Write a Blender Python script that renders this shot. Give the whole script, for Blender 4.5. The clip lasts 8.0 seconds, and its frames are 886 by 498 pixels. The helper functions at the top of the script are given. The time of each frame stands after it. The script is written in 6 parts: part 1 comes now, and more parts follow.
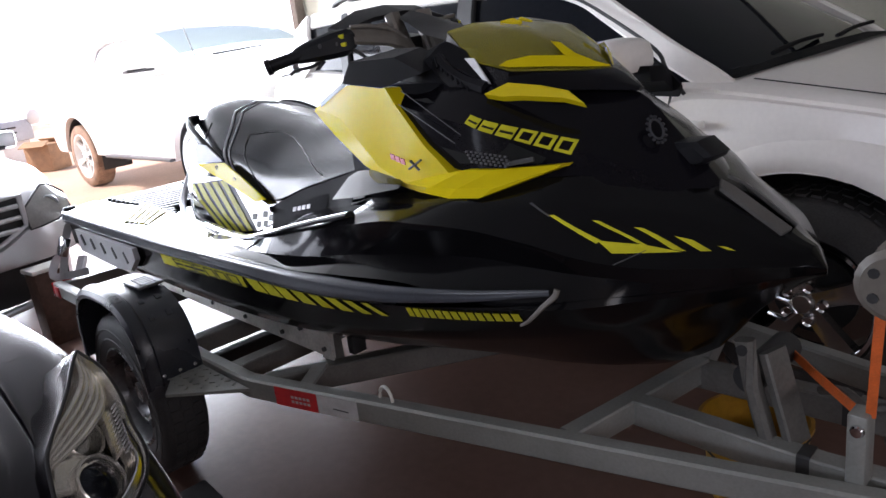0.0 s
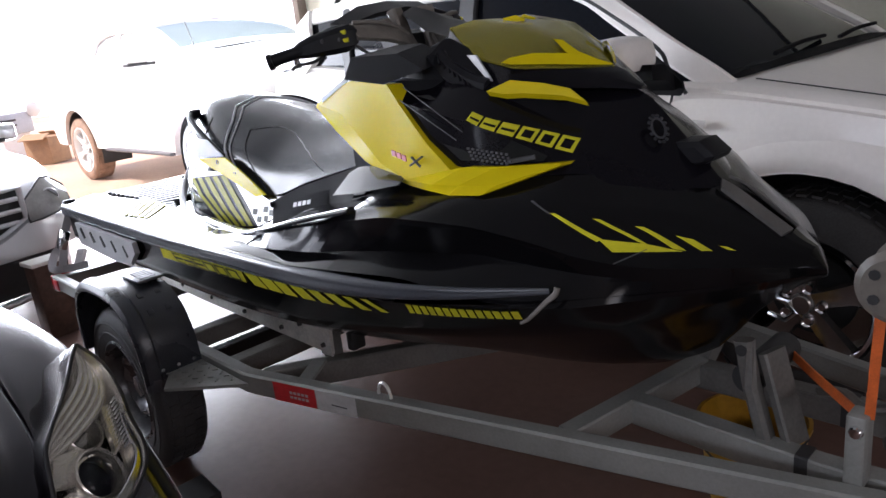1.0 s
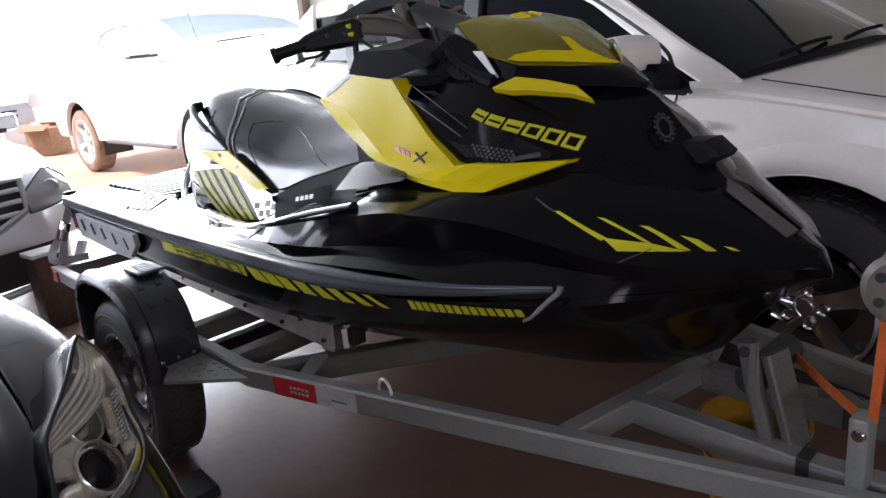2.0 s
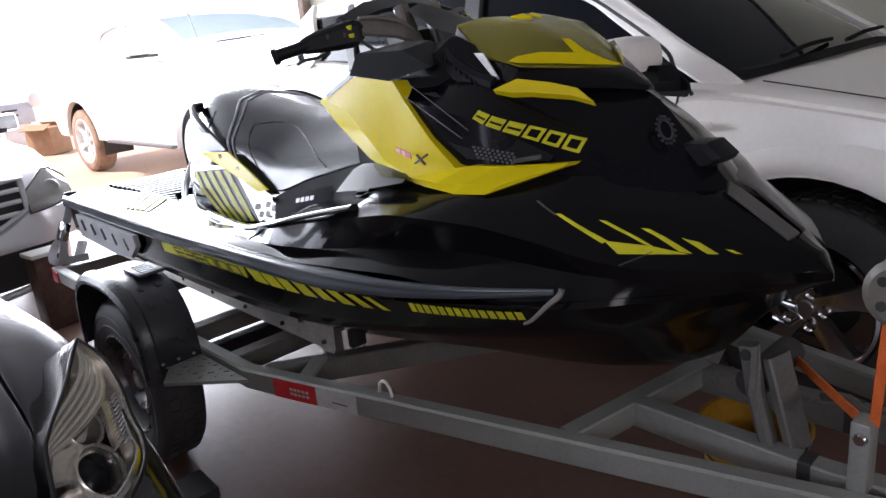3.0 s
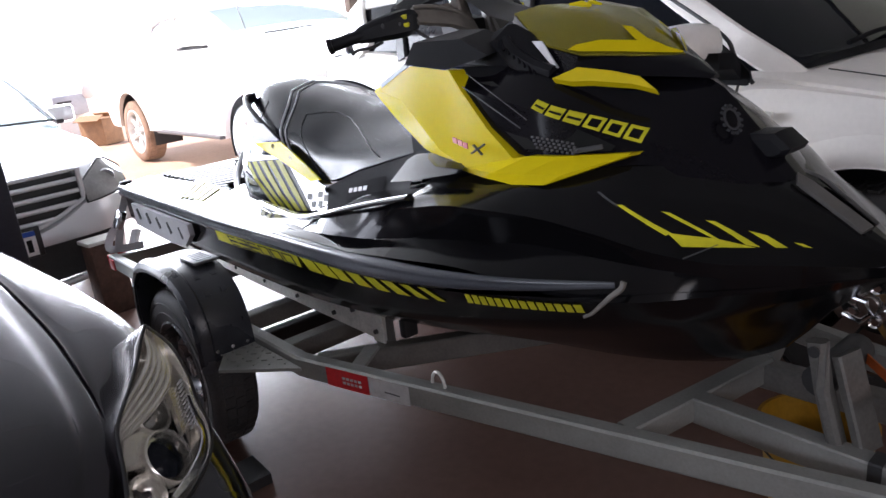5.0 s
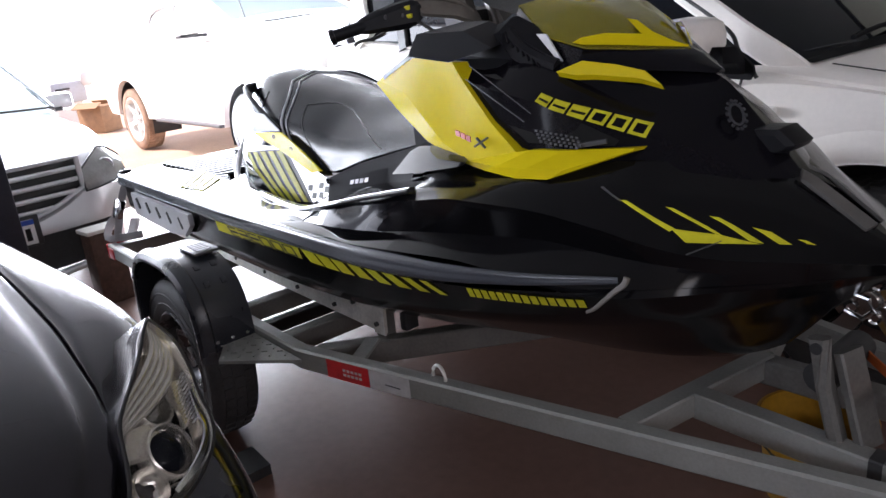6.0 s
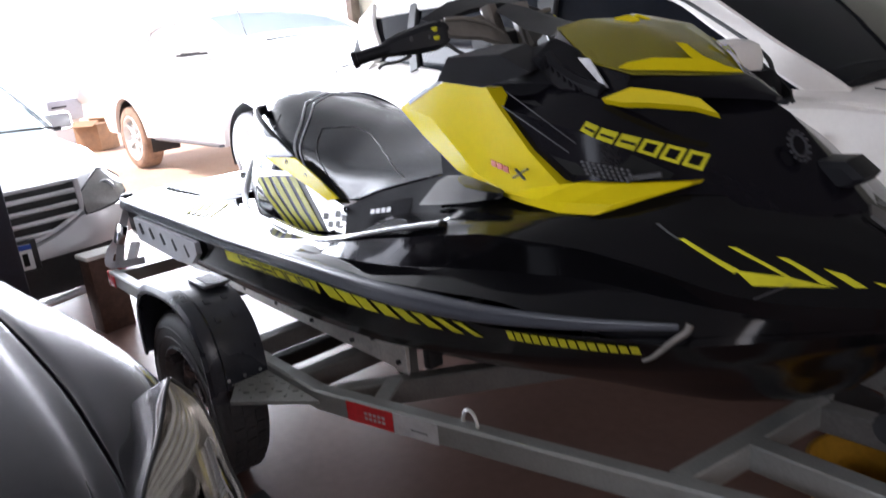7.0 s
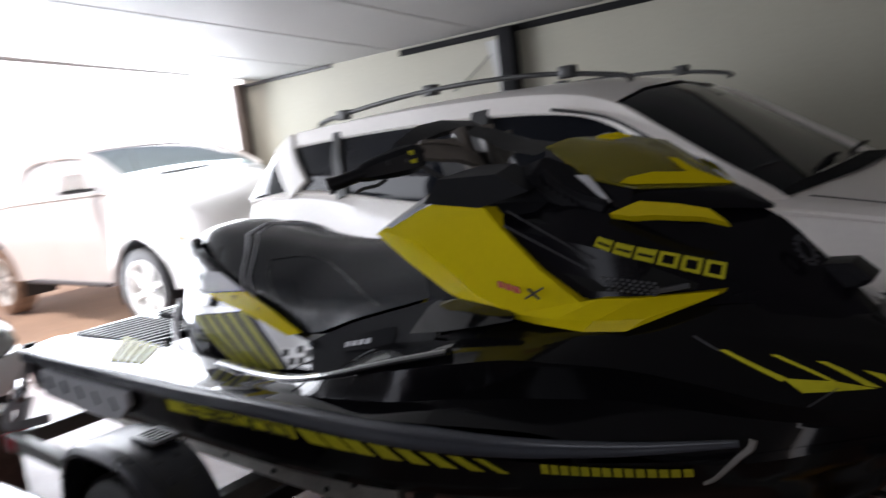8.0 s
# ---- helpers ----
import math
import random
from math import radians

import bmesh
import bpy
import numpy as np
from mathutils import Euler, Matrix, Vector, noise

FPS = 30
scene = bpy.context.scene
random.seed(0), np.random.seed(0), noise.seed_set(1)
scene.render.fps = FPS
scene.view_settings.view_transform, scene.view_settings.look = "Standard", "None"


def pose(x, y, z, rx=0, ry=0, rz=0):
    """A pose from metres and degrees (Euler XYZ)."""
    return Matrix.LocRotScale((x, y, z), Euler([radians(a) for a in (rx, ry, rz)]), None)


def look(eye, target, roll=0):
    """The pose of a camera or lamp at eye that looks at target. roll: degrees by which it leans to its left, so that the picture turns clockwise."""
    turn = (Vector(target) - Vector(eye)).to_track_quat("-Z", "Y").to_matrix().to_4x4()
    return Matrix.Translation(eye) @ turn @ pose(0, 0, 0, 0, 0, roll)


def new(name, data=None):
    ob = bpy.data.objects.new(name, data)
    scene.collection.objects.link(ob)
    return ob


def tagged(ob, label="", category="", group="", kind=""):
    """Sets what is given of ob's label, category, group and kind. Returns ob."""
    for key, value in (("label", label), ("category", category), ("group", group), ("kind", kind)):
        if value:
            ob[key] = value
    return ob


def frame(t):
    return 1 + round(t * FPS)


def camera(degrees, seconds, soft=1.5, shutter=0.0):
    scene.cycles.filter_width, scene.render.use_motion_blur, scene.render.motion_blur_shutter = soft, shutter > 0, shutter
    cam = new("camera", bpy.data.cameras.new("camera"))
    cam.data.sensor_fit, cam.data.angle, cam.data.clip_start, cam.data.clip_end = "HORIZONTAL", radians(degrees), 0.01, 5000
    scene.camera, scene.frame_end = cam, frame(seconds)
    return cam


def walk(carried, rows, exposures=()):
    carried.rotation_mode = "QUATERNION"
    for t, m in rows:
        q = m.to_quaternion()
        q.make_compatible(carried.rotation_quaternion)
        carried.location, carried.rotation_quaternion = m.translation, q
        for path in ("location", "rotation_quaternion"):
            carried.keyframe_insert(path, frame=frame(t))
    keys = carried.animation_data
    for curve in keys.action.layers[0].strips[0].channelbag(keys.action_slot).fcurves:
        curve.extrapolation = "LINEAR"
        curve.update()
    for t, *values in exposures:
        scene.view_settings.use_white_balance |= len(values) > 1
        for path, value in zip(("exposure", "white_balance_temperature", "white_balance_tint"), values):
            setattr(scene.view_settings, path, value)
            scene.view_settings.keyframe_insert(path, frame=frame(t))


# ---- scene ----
cam = camera(62.2, 8.0, 1.5, 0.5)
PATH = [
    (0, (2.071, -1.556, 1.362), (0.652, -0.269, 0.787), -7.3),
    (0.5, (2.069, -1.553, 1.36), (0.65, -0.269, 0.778), -7.2),
    (1, (2.068, -1.557, 1.362), (0.652, -0.271, 0.779), -6.7),
    (1.5, (2.061, -1.559, 1.359), (0.647, -0.272, 0.77), -6.0),
    (3, (2.054, -1.556, 1.364), (0.64, -0.272, 0.773), -5.8),
    (3.5, (2.025, -1.553, 1.369), (0.611, -0.268, 0.778), -6.0),
    (4, (2.012, -1.564, 1.37), (0.579, -0.301, 0.777), -6.1),
    (4.5, (2.014, -1.57, 1.368), (0.546, -0.348, 0.775), -6.3),
    (5, (2.02, -1.574, 1.363), (0.536, -0.377, 0.76), -6.3),
    (6.5, (1.983, -1.576, 1.374), (0.511, -0.379, 0.74), -5.7),
    (7, (1.856, -1.559, 1.385), (0.382, -0.342, 0.798), -5.6),
    (7.4, (1.767, -1.568, 1.403), (0.261, -0.331, 0.952), -5.4),
    (7.5, (1.758, -1.575, 1.401), (0.242, -0.337, 0.99), -6.1),
    (7.7, (1.725, -1.61, 1.399), (0.234, -0.324, 1.053), -6.7),
    (8, (1.596, -1.675, 1.396), (0.325, -0.159, 1.1), -6.9),
]
walk(cam, [(t, look(e, g, r)) for t, e, g, r in PATH], [(0, 0.60, 6300, 19), (3, 0.68, 6300, 19), (5, 0.76, 6300, 19), (7.1, 0.84, 6300, 19), (7.5, 0.44, 6300, 19), (8, -0.50, 6500, 18)])

# ---- light ----
world = bpy.data.worlds.new("sky")
scene.world = world
world.use_nodes = True
wn = world.node_tree.nodes
wl = world.node_tree.links
sky = wn.new("ShaderNodeTexSky")
sky.sky_type = "NISHITA"
sky.sun_disc = False
sky.sun_elevation = radians(57)
sky.sun_rotation = radians(211)
sky.air_density = 1.0
sky.dust_density = 3.0
wn["Background"].inputs["Strength"].default_value = 0.15
wl.new(sky.outputs[0], wn["Background"].inputs["Color"])

sun = new("sun", bpy.data.lights.new("sun", "SUN"))
sun.data.energy = 5.0
sun.data.angle = radians(0.5)
sun.data.color = (1.0, 0.95, 0.88)
sun.matrix_world = look((-3.0, -5.0, 9.0), (0, 0, 0))

# the daylight of the open end of the garage
door_light = new("opening_light", bpy.data.lights.new("opening_light", "AREA"))
door_light.data.shape = "RECTANGLE"
door_light.data.size, door_light.data.size_y = 7.6, 2.2
door_light.data.energy = 880
door_light.data.color = (0.86, 0.95, 1.0)
door_light.matrix_world = look((-4.9, -0.7, 1.35), (0.0, -0.5, 0.7))

# fill light at an added, unseen high window strip behind the dark car
south_fill_light = new("assumed_window_fill", bpy.data.lights.new("assumed_window_fill", "AREA"))
south_fill_light.data.shape = "RECTANGLE"
south_fill_light.data.size, south_fill_light.data.size_y = 5.0, 0.9
south_fill_light.data.energy = 44
south_fill_light.data.color = (0.88, 0.95, 1.0)
south_fill_light.matrix_world = look((1.6, -5.5, 2.2), (1.4, 0.0, 0.8))

# fill light at an assumed, unseen window strip in the wall behind the camera
back_fill_light = new("assumed_window_fill", bpy.data.lights.new("assumed_window_fill", "AREA"))
back_fill_light.data.shape = "RECTANGLE"
back_fill_light.data.size, back_fill_light.data.size_y = 6.0, 0.9
back_fill_light.data.energy = 42
back_fill_light.data.color = (1.0, 0.95, 0.90)
back_fill_light.matrix_world = look((5.9, -1.6, 2.15), (0.0, -1.0, 0.6))

# ---- materials ----
def mat(name, col, rough=0.5, metal=0.0, scale=8.0, vary=0.15, bump=0.0, bscale=60.0, coat=0.0, spec=0.5, col2=None, rvary=0.12):
    m = bpy.data.materials.new(name)
    m.use_nodes = True
    n, l = m.node_tree.nodes, m.node_tree.links
    b = n["Principled BSDF"]
    tc = n.new("ShaderNodeTexCoord")
    big = n.new("ShaderNodeTexNoise")
    big.inputs["Scale"].default_value = scale
    big.inputs["Detail"].default_value = 5
    fine = n.new("ShaderNodeTexNoise")
    fine.inputs["Scale"].default_value = bscale
    fine.inputs["Detail"].default_value = 3
    l.new(tc.outputs["Object"], big.inputs["Vector"])
    l.new(tc.outputs["Object"], fine.inputs["Vector"])
    add = n.new("ShaderNodeMath")
    add.operation = "MULTIPLY_ADD"
    add.inputs[1].default_value = 0.4
    l.new(fine.outputs[0], add.inputs[0])
    sc = n.new("ShaderNodeMath")
    sc.operation = "MULTIPLY"
    sc.inputs[1].default_value = 0.6
    l.new(big.outputs[0], sc.inputs[0])
    l.new(sc.outputs[0], add.inputs[2])
    ramp = n.new("ShaderNodeValToRGB")
    lo = col2 if col2 else tuple(c * (1 - vary) for c in col)
    hi = col if col2 else tuple(min(1, c * (1 + vary)) for c in col)
    ramp.color_ramp.elements[0].position, ramp.color_ramp.elements[1].position = 0.35, 0.65
    ramp.color_ramp.elements[0].color, ramp.color_ramp.elements[1].color = (*lo, 1), (*hi, 1)
    l.new(add.outputs[0], ramp.inputs[0])
    l.new(ramp.outputs[0], b.inputs["Base Color"])
    mr = n.new("ShaderNodeMapRange")
    mr.inputs["To Min"].default_value = max(0.02, rough * (1 - rvary))
    mr.inputs["To Max"].default_value = min(1, rough * (1 + rvary))
    mr.inputs["From Min"].default_value, mr.inputs["From Max"].default_value = 0.3, 0.7
    l.new(big.outputs[0], mr.inputs["Value"])
    l.new(mr.outputs[0], b.inputs["Roughness"])
    b.inputs["Metallic"].default_value = metal
    b.inputs["Specular IOR Level"].default_value = spec
    b.inputs["Coat Weight"].default_value = coat
    b.inputs["Coat Roughness"].default_value = 0.015
    if bump:
        bn = n.new("ShaderNodeBump")
        bn.inputs["Strength"].default_value = bump
        bn.inputs["Distance"].default_value = 0.004
        l.new(fine.outputs[0], bn.inputs["Height"])
        l.new(bn.outputs[0], b.inputs["Normal"])
    return m


def glassy(name, col, rough=0.03, trans=1.0, ior=1.45):
    m = bpy.data.materials.new(name)
    m.use_nodes = True
    b = m.node_tree.nodes["Principled BSDF"]
    b.inputs["Base Color"].default_value = (*col, 1)
    b.inputs["Roughness"].default_value = rough
    b.inputs["Transmission Weight"].default_value = trans
    b.inputs["IOR"].default_value = ior
    return m


BLACK = mat("black_gelcoat", (0.004, 0.0038, 0.0046), 0.05, scale=3, vary=0.3, spec=0.46, rvary=0.4)
BOWBLACK = mat("black_bow_gelcoat", (0.004, 0.0038, 0.0046), 0.12, scale=3, vary=0.3, spec=0.24, rvary=0.3)
HULLBLACK = mat("black_hull_gelcoat", (0.004, 0.0038, 0.0046), 0.15, scale=3, vary=0.3, spec=0.22, rvary=0.3)
HOODBLACK = mat("satin_black_hood", (0.005, 0.0045, 0.0065), 0.16, scale=4, vary=0.3, bump=0.01, bscale=300, spec=0.16, rvary=0.35)
PLASTIC = mat("textured_black_plastic", (0.008, 0.008, 0.010), 0.42, scale=6, vary=0.3, bump=0.12, bscale=500, spec=0.17)
RUBBER = mat("grey_rubber_rail", (0.050, 0.053, 0.062), 0.24, scale=3, vary=0.15, bump=0.02, bscale=200)
SEATM = mat("black_seat_vinyl", (0.008, 0.009, 0.012), 0.21, scale=5, vary=0.2, bump=0.05, bscale=420, spec=0.2, rvary=0.08)
PIPING = mat("grey_seat_piping", (0.50, 0.50, 0.52), 0.4, scale=20)
YELLOW = mat("yellow_gelcoat", (0.60, 0.475, 0.004), 0.18, scale=3, vary=0.04, spec=0.06)
DECAL = mat("yellow_decal", (0.56, 0.52, 0.025), 0.35, scale=14, vary=0.12, spec=0.12)
WHITEGEL = mat("white_gelcoat", (0.72, 0.72, 0.72), 0.2, scale=3, vary=0.05, coat=0.4)
OLIVE = mat("yellow_green_decal", (0.30, 0.285, 0.022), 0.4, scale=14, vary=0.12, spec=0.1)
DARKDECAL = mat("black_decal", (0.012, 0.012, 0.012), 0.4, spec=0.12)
REDDECAL = mat("red_decal", (0.45, 0.06, 0.03), 0.4)
GREYPL = mat("grey_plastic", (0.055, 0.055, 0.06), 0.42, scale=8, vary=0.15, bump=0.1, bscale=400)
BRONZE = mat("bronze_grey_plastic", (0.13, 0.115, 0.10), 0.45, scale=8, vary=0.2)
SILVER = mat("silver_trim", (0.55, 0.56, 0.58), 0.3, 0.6, scale=10)
VISOR = glassy("yellow_visor", (0.62, 0.55, 0.06), 0.12, 0.8)
GALV = mat("galvanised_steel", (0.25, 0.252, 0.238), 0.42, 0.3, scale=9, vary=0.13, bump=0.06, bscale=140, rvary=0.2)
GALVD = mat("darker_steel", (0.14, 0.135, 0.125), 0.5, 0.4, scale=10, vary=0.2, bump=0.2, bscale=120)
ALU = mat("aluminium_rail", (0.80, 0.785, 0.75), 0.42, 0.6, scale=14, vary=0.2, bump=0.1, bscale=120)
BLKSTEEL = mat("black_steel", (0.02, 0.02, 0.021), 0.5, scale=10, vary=0.3, bump=0.1)
FENDER = mat("black_moulded_fender", (0.026, 0.028, 0.035), 0.30, scale=6, vary=0.35, bump=0.12, bscale=260, rvary=0.3)
TYRE = mat("tyre_rubber", (0.032, 0.031, 0.032), 0.7, scale=14, vary=0.35, bump=0.3, bscale=150)
CHROME = mat("chrome", (0.7, 0.7, 0.72), 0.08, 1.0, scale=5, vary=0.05)
RIM = mat("steel_rim", (0.42, 0.42, 0.43), 0.32, 0.85, scale=10)
ALLOY = mat("bright_alloy_wheel", (0.40, 0.38, 0.37), 0.16, 0.9, scale=8, vary=0.12)
DRIM = mat("dull_steel_rim", (0.13, 0.13, 0.135), 0.28, 0.6, scale=10, vary=0.3)
REDREF = mat("red_reflective_tape", (0.55, 0.02, 0.025), 0.3, scale=30, vary=0.1)
WHITEREF = mat("white_reflective_tape", (0.5, 0.5, 0.5), 0.4, scale=30, vary=0.1)
ORANGE = mat("orange_strap", (0.62, 0.12, 0.02), 0.7, scale=30, vary=0.2, bump=0.4, bscale=300)
BUCKETY = mat("yellow_plastic_bucket", (0.42, 0.22, 0.015), 0.45, scale=8, vary=0.2)
BROWN = mat("rusty_wood", (0.10, 0.055, 0.04), 0.8, scale=9, vary=0.4, bump=0.3, bscale=40)
CARDBOARD = mat("cardboard", (0.30, 0.18, 0.10), 0.85, scale=9, vary=0.2, bump=0.1)
CARWHITE = mat("white_car_paint", (0.85, 0.81, 0.775), 0.34, scale=2, vary=0.04, coat=0.3)
CARSILVER = mat("silver_car_paint", (0.58, 0.58, 0.60), 0.34, 0.3, scale=2, vary=0.05, bump=0.02, bscale=800, coat=0.8)
CARBLACK = mat("dark_grey_car_paint", (0.027, 0.0245, 0.032), 0.28, 0.8, scale=2, vary=0.10, coat=1.0, spec=0.3)
CARPLAST = mat("car_black_trim", (0.015, 0.015, 0.016), 0.45, scale=10, vary=0.3)
CARGLASS = mat("dark_tinted_glass", (0.006, 0.007, 0.010), 0.04, scale=2, vary=0.2, spec=0.12)
# pale blue-grey painted in for the sky reflected by the windscreens
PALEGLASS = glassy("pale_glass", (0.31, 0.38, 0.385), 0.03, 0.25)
# near-white painted in for the glare on the pickup's side windows
SIDEGLASS = glassy("side_glass_painted_glare", (0.82, 0.86, 0.88), 0.04, 0.15)
LENS = glassy("clear_lamp_lens", (0.98, 0.98, 0.98), 0.03, 1.0, 1.12)
AMBER = mat("amber_lens", (0.7, 0.2, 0.04), 0.2)
REDLAMP = mat("red_lens", (0.45, 0.02, 0.02), 0.2)
PLATEW = mat("plate_white", (0.75, 0.75, 0.75), 0.4)
PLATEB = mat("plate_blue", (0.02, 0.08, 0.4), 0.4)
NAVY = mat("navy_painted_steel", (0.016, 0.018, 0.03), 0.5, scale=4, vary=0.25, bump=0.1, bscale=80)
FLOORM = mat("red_brown_polished_floor", (0.132, 0.076, 0.061), 0.36, scale=1.3, vary=0.14, bump=0.04, bscale=25, rvary=0.3, spec=0.11)
YARDM = mat("pale_clay_tile_yard", (0.40, 0.27, 0.19), 0.8, scale=1.2, vary=0.15, bump=0.2, bscale=30)
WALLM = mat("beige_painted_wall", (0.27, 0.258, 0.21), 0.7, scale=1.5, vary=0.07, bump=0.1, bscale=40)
# dark tone chosen for the unseen walls, to keep gloss reflections low
WALLD = mat("dark_brown_unseen_wall", (0.07, 0.06, 0.055), 0.8, scale=1.5, vary=0.12, bump=0.1, bscale=40)
CEILM = mat("white_roof_sheet", (0.32, 0.32, 0.315), 0.6, scale=2, vary=0.08)
JAMBM = mat("brown_painted_jamb", (0.13, 0.10, 0.08), 0.6, scale=5, vary=0.25, bump=0.1)
LAMPGREY = mat("silvered_lamp_housing", (0.63, 0.61, 0.57), 0.17, 0.8, scale=18, vary=0.08, rvary=0.3)
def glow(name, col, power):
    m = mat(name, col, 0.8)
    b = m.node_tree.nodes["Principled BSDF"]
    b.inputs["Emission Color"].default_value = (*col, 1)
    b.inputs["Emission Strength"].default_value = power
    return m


BACKDROP_GLOW = glow("glowing_backdrop", (0.95, 0.97, 1.0), 2.2)
SPONSON = mat("grey_moulded_plastic", (0.42, 0.42, 0.44), 0.45, scale=9, vary=0.15, bump=0.1, bscale=300)
LAMPDARK = mat("smoked_lamp_glass", (0.24, 0.235, 0.23), 0.08, scale=12, vary=0.15, spec=0.6)
# darker copy of the lamp silver, the bowls' shade put into its colour
LAMPBOWL = mat("shaded_lamp_bowl", (0.36, 0.345, 0.32), 0.16, 0.85, scale=14, vary=0.1)
CHINGREY = mat("worn_grey_chin_plastic", (0.085, 0.08, 0.075), 0.45, scale=12, vary=0.2, bump=0.1, bscale=300)
EMBLEM = mat("dull_grey_emblem", (0.04, 0.04, 0.045), 0.5, scale=20, vary=0.1, spec=0.2)
MATTSTEEL = mat("matt_black_steel", (0.012, 0.012, 0.013), 0.8, scale=6, vary=0.3, bump=0.1, bscale=80, spec=0.06)
DULLPL = mat("dull_black_plastic", (0.012, 0.012, 0.014), 0.75, scale=7, vary=0.3, bump=0.15, bscale=400, spec=0.06)
# tyre rubber paled to brown, the yard's glare put into its colour
GLARETYRE = mat("glare_paled_tyre", (0.30, 0.20, 0.14), 0.9, scale=9, vary=0.35, bump=0.2, bscale=120)
MACHINE = mat("pale_blue_grey_paint", (0.45, 0.48, 0.52), 0.5, scale=5, vary=0.1)
LIP = mat("glossy_sill_edge", (0.02, 0.02, 0.022), 0.12, scale=6, vary=0.2, spec=0.9, coat=1.0)
FARW = mat("whitewashed_far_wall", (0.78, 0.77, 0.74), 0.8, scale=1, vary=0.06, bump=0.1)


# ---- mesh helpers ----
def link(name, bm, material, smooth=40):
    me = bpy.data.meshes.new(name)
    bmesh.ops.remove_doubles(bm, verts=bm.verts, dist=1e-5)
    bmesh.ops.recalc_face_normals(bm, faces=bm.faces)
    bm.to_mesh(me)
    bm.free()
    if material:
        me.materials.append(material)
    if smooth:
        for p in me.polygons:
            p.use_smooth = True
        me.set_sharp_from_angle(angle=radians(smooth))
    return new(name, me)


def part(name, bm, material, parent, label="", smooth=40):
    ob = link(name, bm, material, smooth)
    ob.parent = parent
    if label:
        tagged(ob, label)
    return ob


def thing(name, label, category, at=(0, 0, 0), rz=0, group=""):
    return_ob = new(name)
    return_ob.matrix_basis = pose(*at, 0, 0, rz)
    return tagged(return_ob, label, category, group)


def add_loft(bm, rings, closed=False, caps=False):
    vs = [[bm.verts.new(p) for p in r] for r in rings]
    for a, b in zip(vs, vs[1:]):
        n = len(a)
        for i in range(n if closed else n - 1):
            j = (i + 1) % n
            try:
                bm.faces.new((a[i], a[j], b[j], b[i]))
            except ValueError:
                pass
    if caps:
        for r in (vs[0], vs[-1]):
            try:
                bm.faces.new(r)
            except ValueError:
                pass
    return bm


def loft(rings, closed=False, caps=False):
    return add_loft(bmesh.new(), rings, closed, caps)


def add_box(bm, c, s, m=None, bevel=0.0):
    v = bmesh.ops.create_cube(bm, size=1)["verts"]
    bmesh.ops.scale(bm, vec=s, verts=v)
    if bevel:
        e = list({ed for x in v for ed in x.link_edges})
        r = bmesh.ops.bevel(bm, geom=e, offset=bevel, segments=2, affect="EDGES", profile=0.5)
        v = list({x for f in r["faces"] for x in f.verts} | {x for x in v if x.is_valid})
    mm = Matrix.Translation(c) if m is None else Matrix.Translation(c) @ m
    bmesh.ops.transform(bm, matrix=mm, verts=v)
    return bm


def box(c, s, m=None, bevel=0.0):
    return add_box(bmesh.new(), c, s, m, bevel)


def frame_of(d, up=(0, 0, 1)):
    d = Vector(d).normalized()
    u = Vector(up)
    if abs(d.dot(u)) > 0.98:
        u = Vector((0, 1, 0))
    s = d.cross(u).normalized()
    return d, s, s.cross(d).normalized()


def add_sweep(bm, pts, prof, up=(0, 0, 1), caps=True, scales=None):
    """Sweeps a closed profile (side, up) along a line of points."""
    pts = [Vector(p) for p in pts]
    rings = []
    for i, p in enumerate(pts):
        a = pts[max(0, i - 1)]
        b = pts[min(len(pts) - 1, i + 1)]
        d, s, u = frame_of(b - a, up)
        k = 1.0 if scales is None else scales[i]
        stretch = 1.0
        if 0 < i < len(pts) - 1:
            c = (p - a).normalized().dot((b - p).normalized())
            stretch = min(1.6, 1 / max(0.3, math.sqrt((1 + c) / 2)))
        rings.append([p + s * (x * k * stretch) + u * (y * k) for x, y in prof])
    return add_loft(bm, rings, True, caps)


def sweep(pts, prof, up=(0, 0, 1), caps=True, scales=None):
    return add_sweep(bmesh.new(), pts, prof, up, caps, scales)


def circ(r, n=12):
    return [(r * math.cos(2 * math.pi * i / n), r * math.sin(2 * math.pi * i / n)) for i in range(n)]


def rect(w, h, b=0.004):
    x, y = w / 2, h / 2
    return [(-x + b, -y), (x - b, -y), (x, -y + b), (x, y - b), (x - b, y), (-x + b, y), (-x, y - b), (-x, -y + b)]


def smooth_line(pts, n=6, loop=False):
    pts = [Vector(p) for p in pts]
    out = []
    m = len(pts)
    for i in range(m - 1):
        p0, p1, p2, p3 = pts[max(0, i - 1)], pts[i], pts[i + 1], pts[min(m - 1, i + 2)]
        for k in range(n):
            t = k / n
            out.append(0.5 * ((2 * p1) + (p2 - p0) * t + (2 * p0 - 5 * p1 + 4 * p2 - p3) * t * t + (3 * p1 - p0 - 3 * p2 + p3) * t ** 3))
    out.append(pts[-1])
    return out


def lathe(prof, axis="y", n=32, at=(0, 0, 0)):
    """Turns (radius, along) points about an axis."""
    rings = []
    for r, a in prof:
        ring = []
        for i in range(n):
            c, s = r * math.cos(2 * math.pi * i / n), r * math.sin(2 * math.pi * i / n)
            p = {"y": (c, a, s), "z": (c, s, a), "x": (a, c, s)}[axis]
            ring.append(Vector(p) + Vector(at))
        rings.append(ring)
    return loft(rings, True)


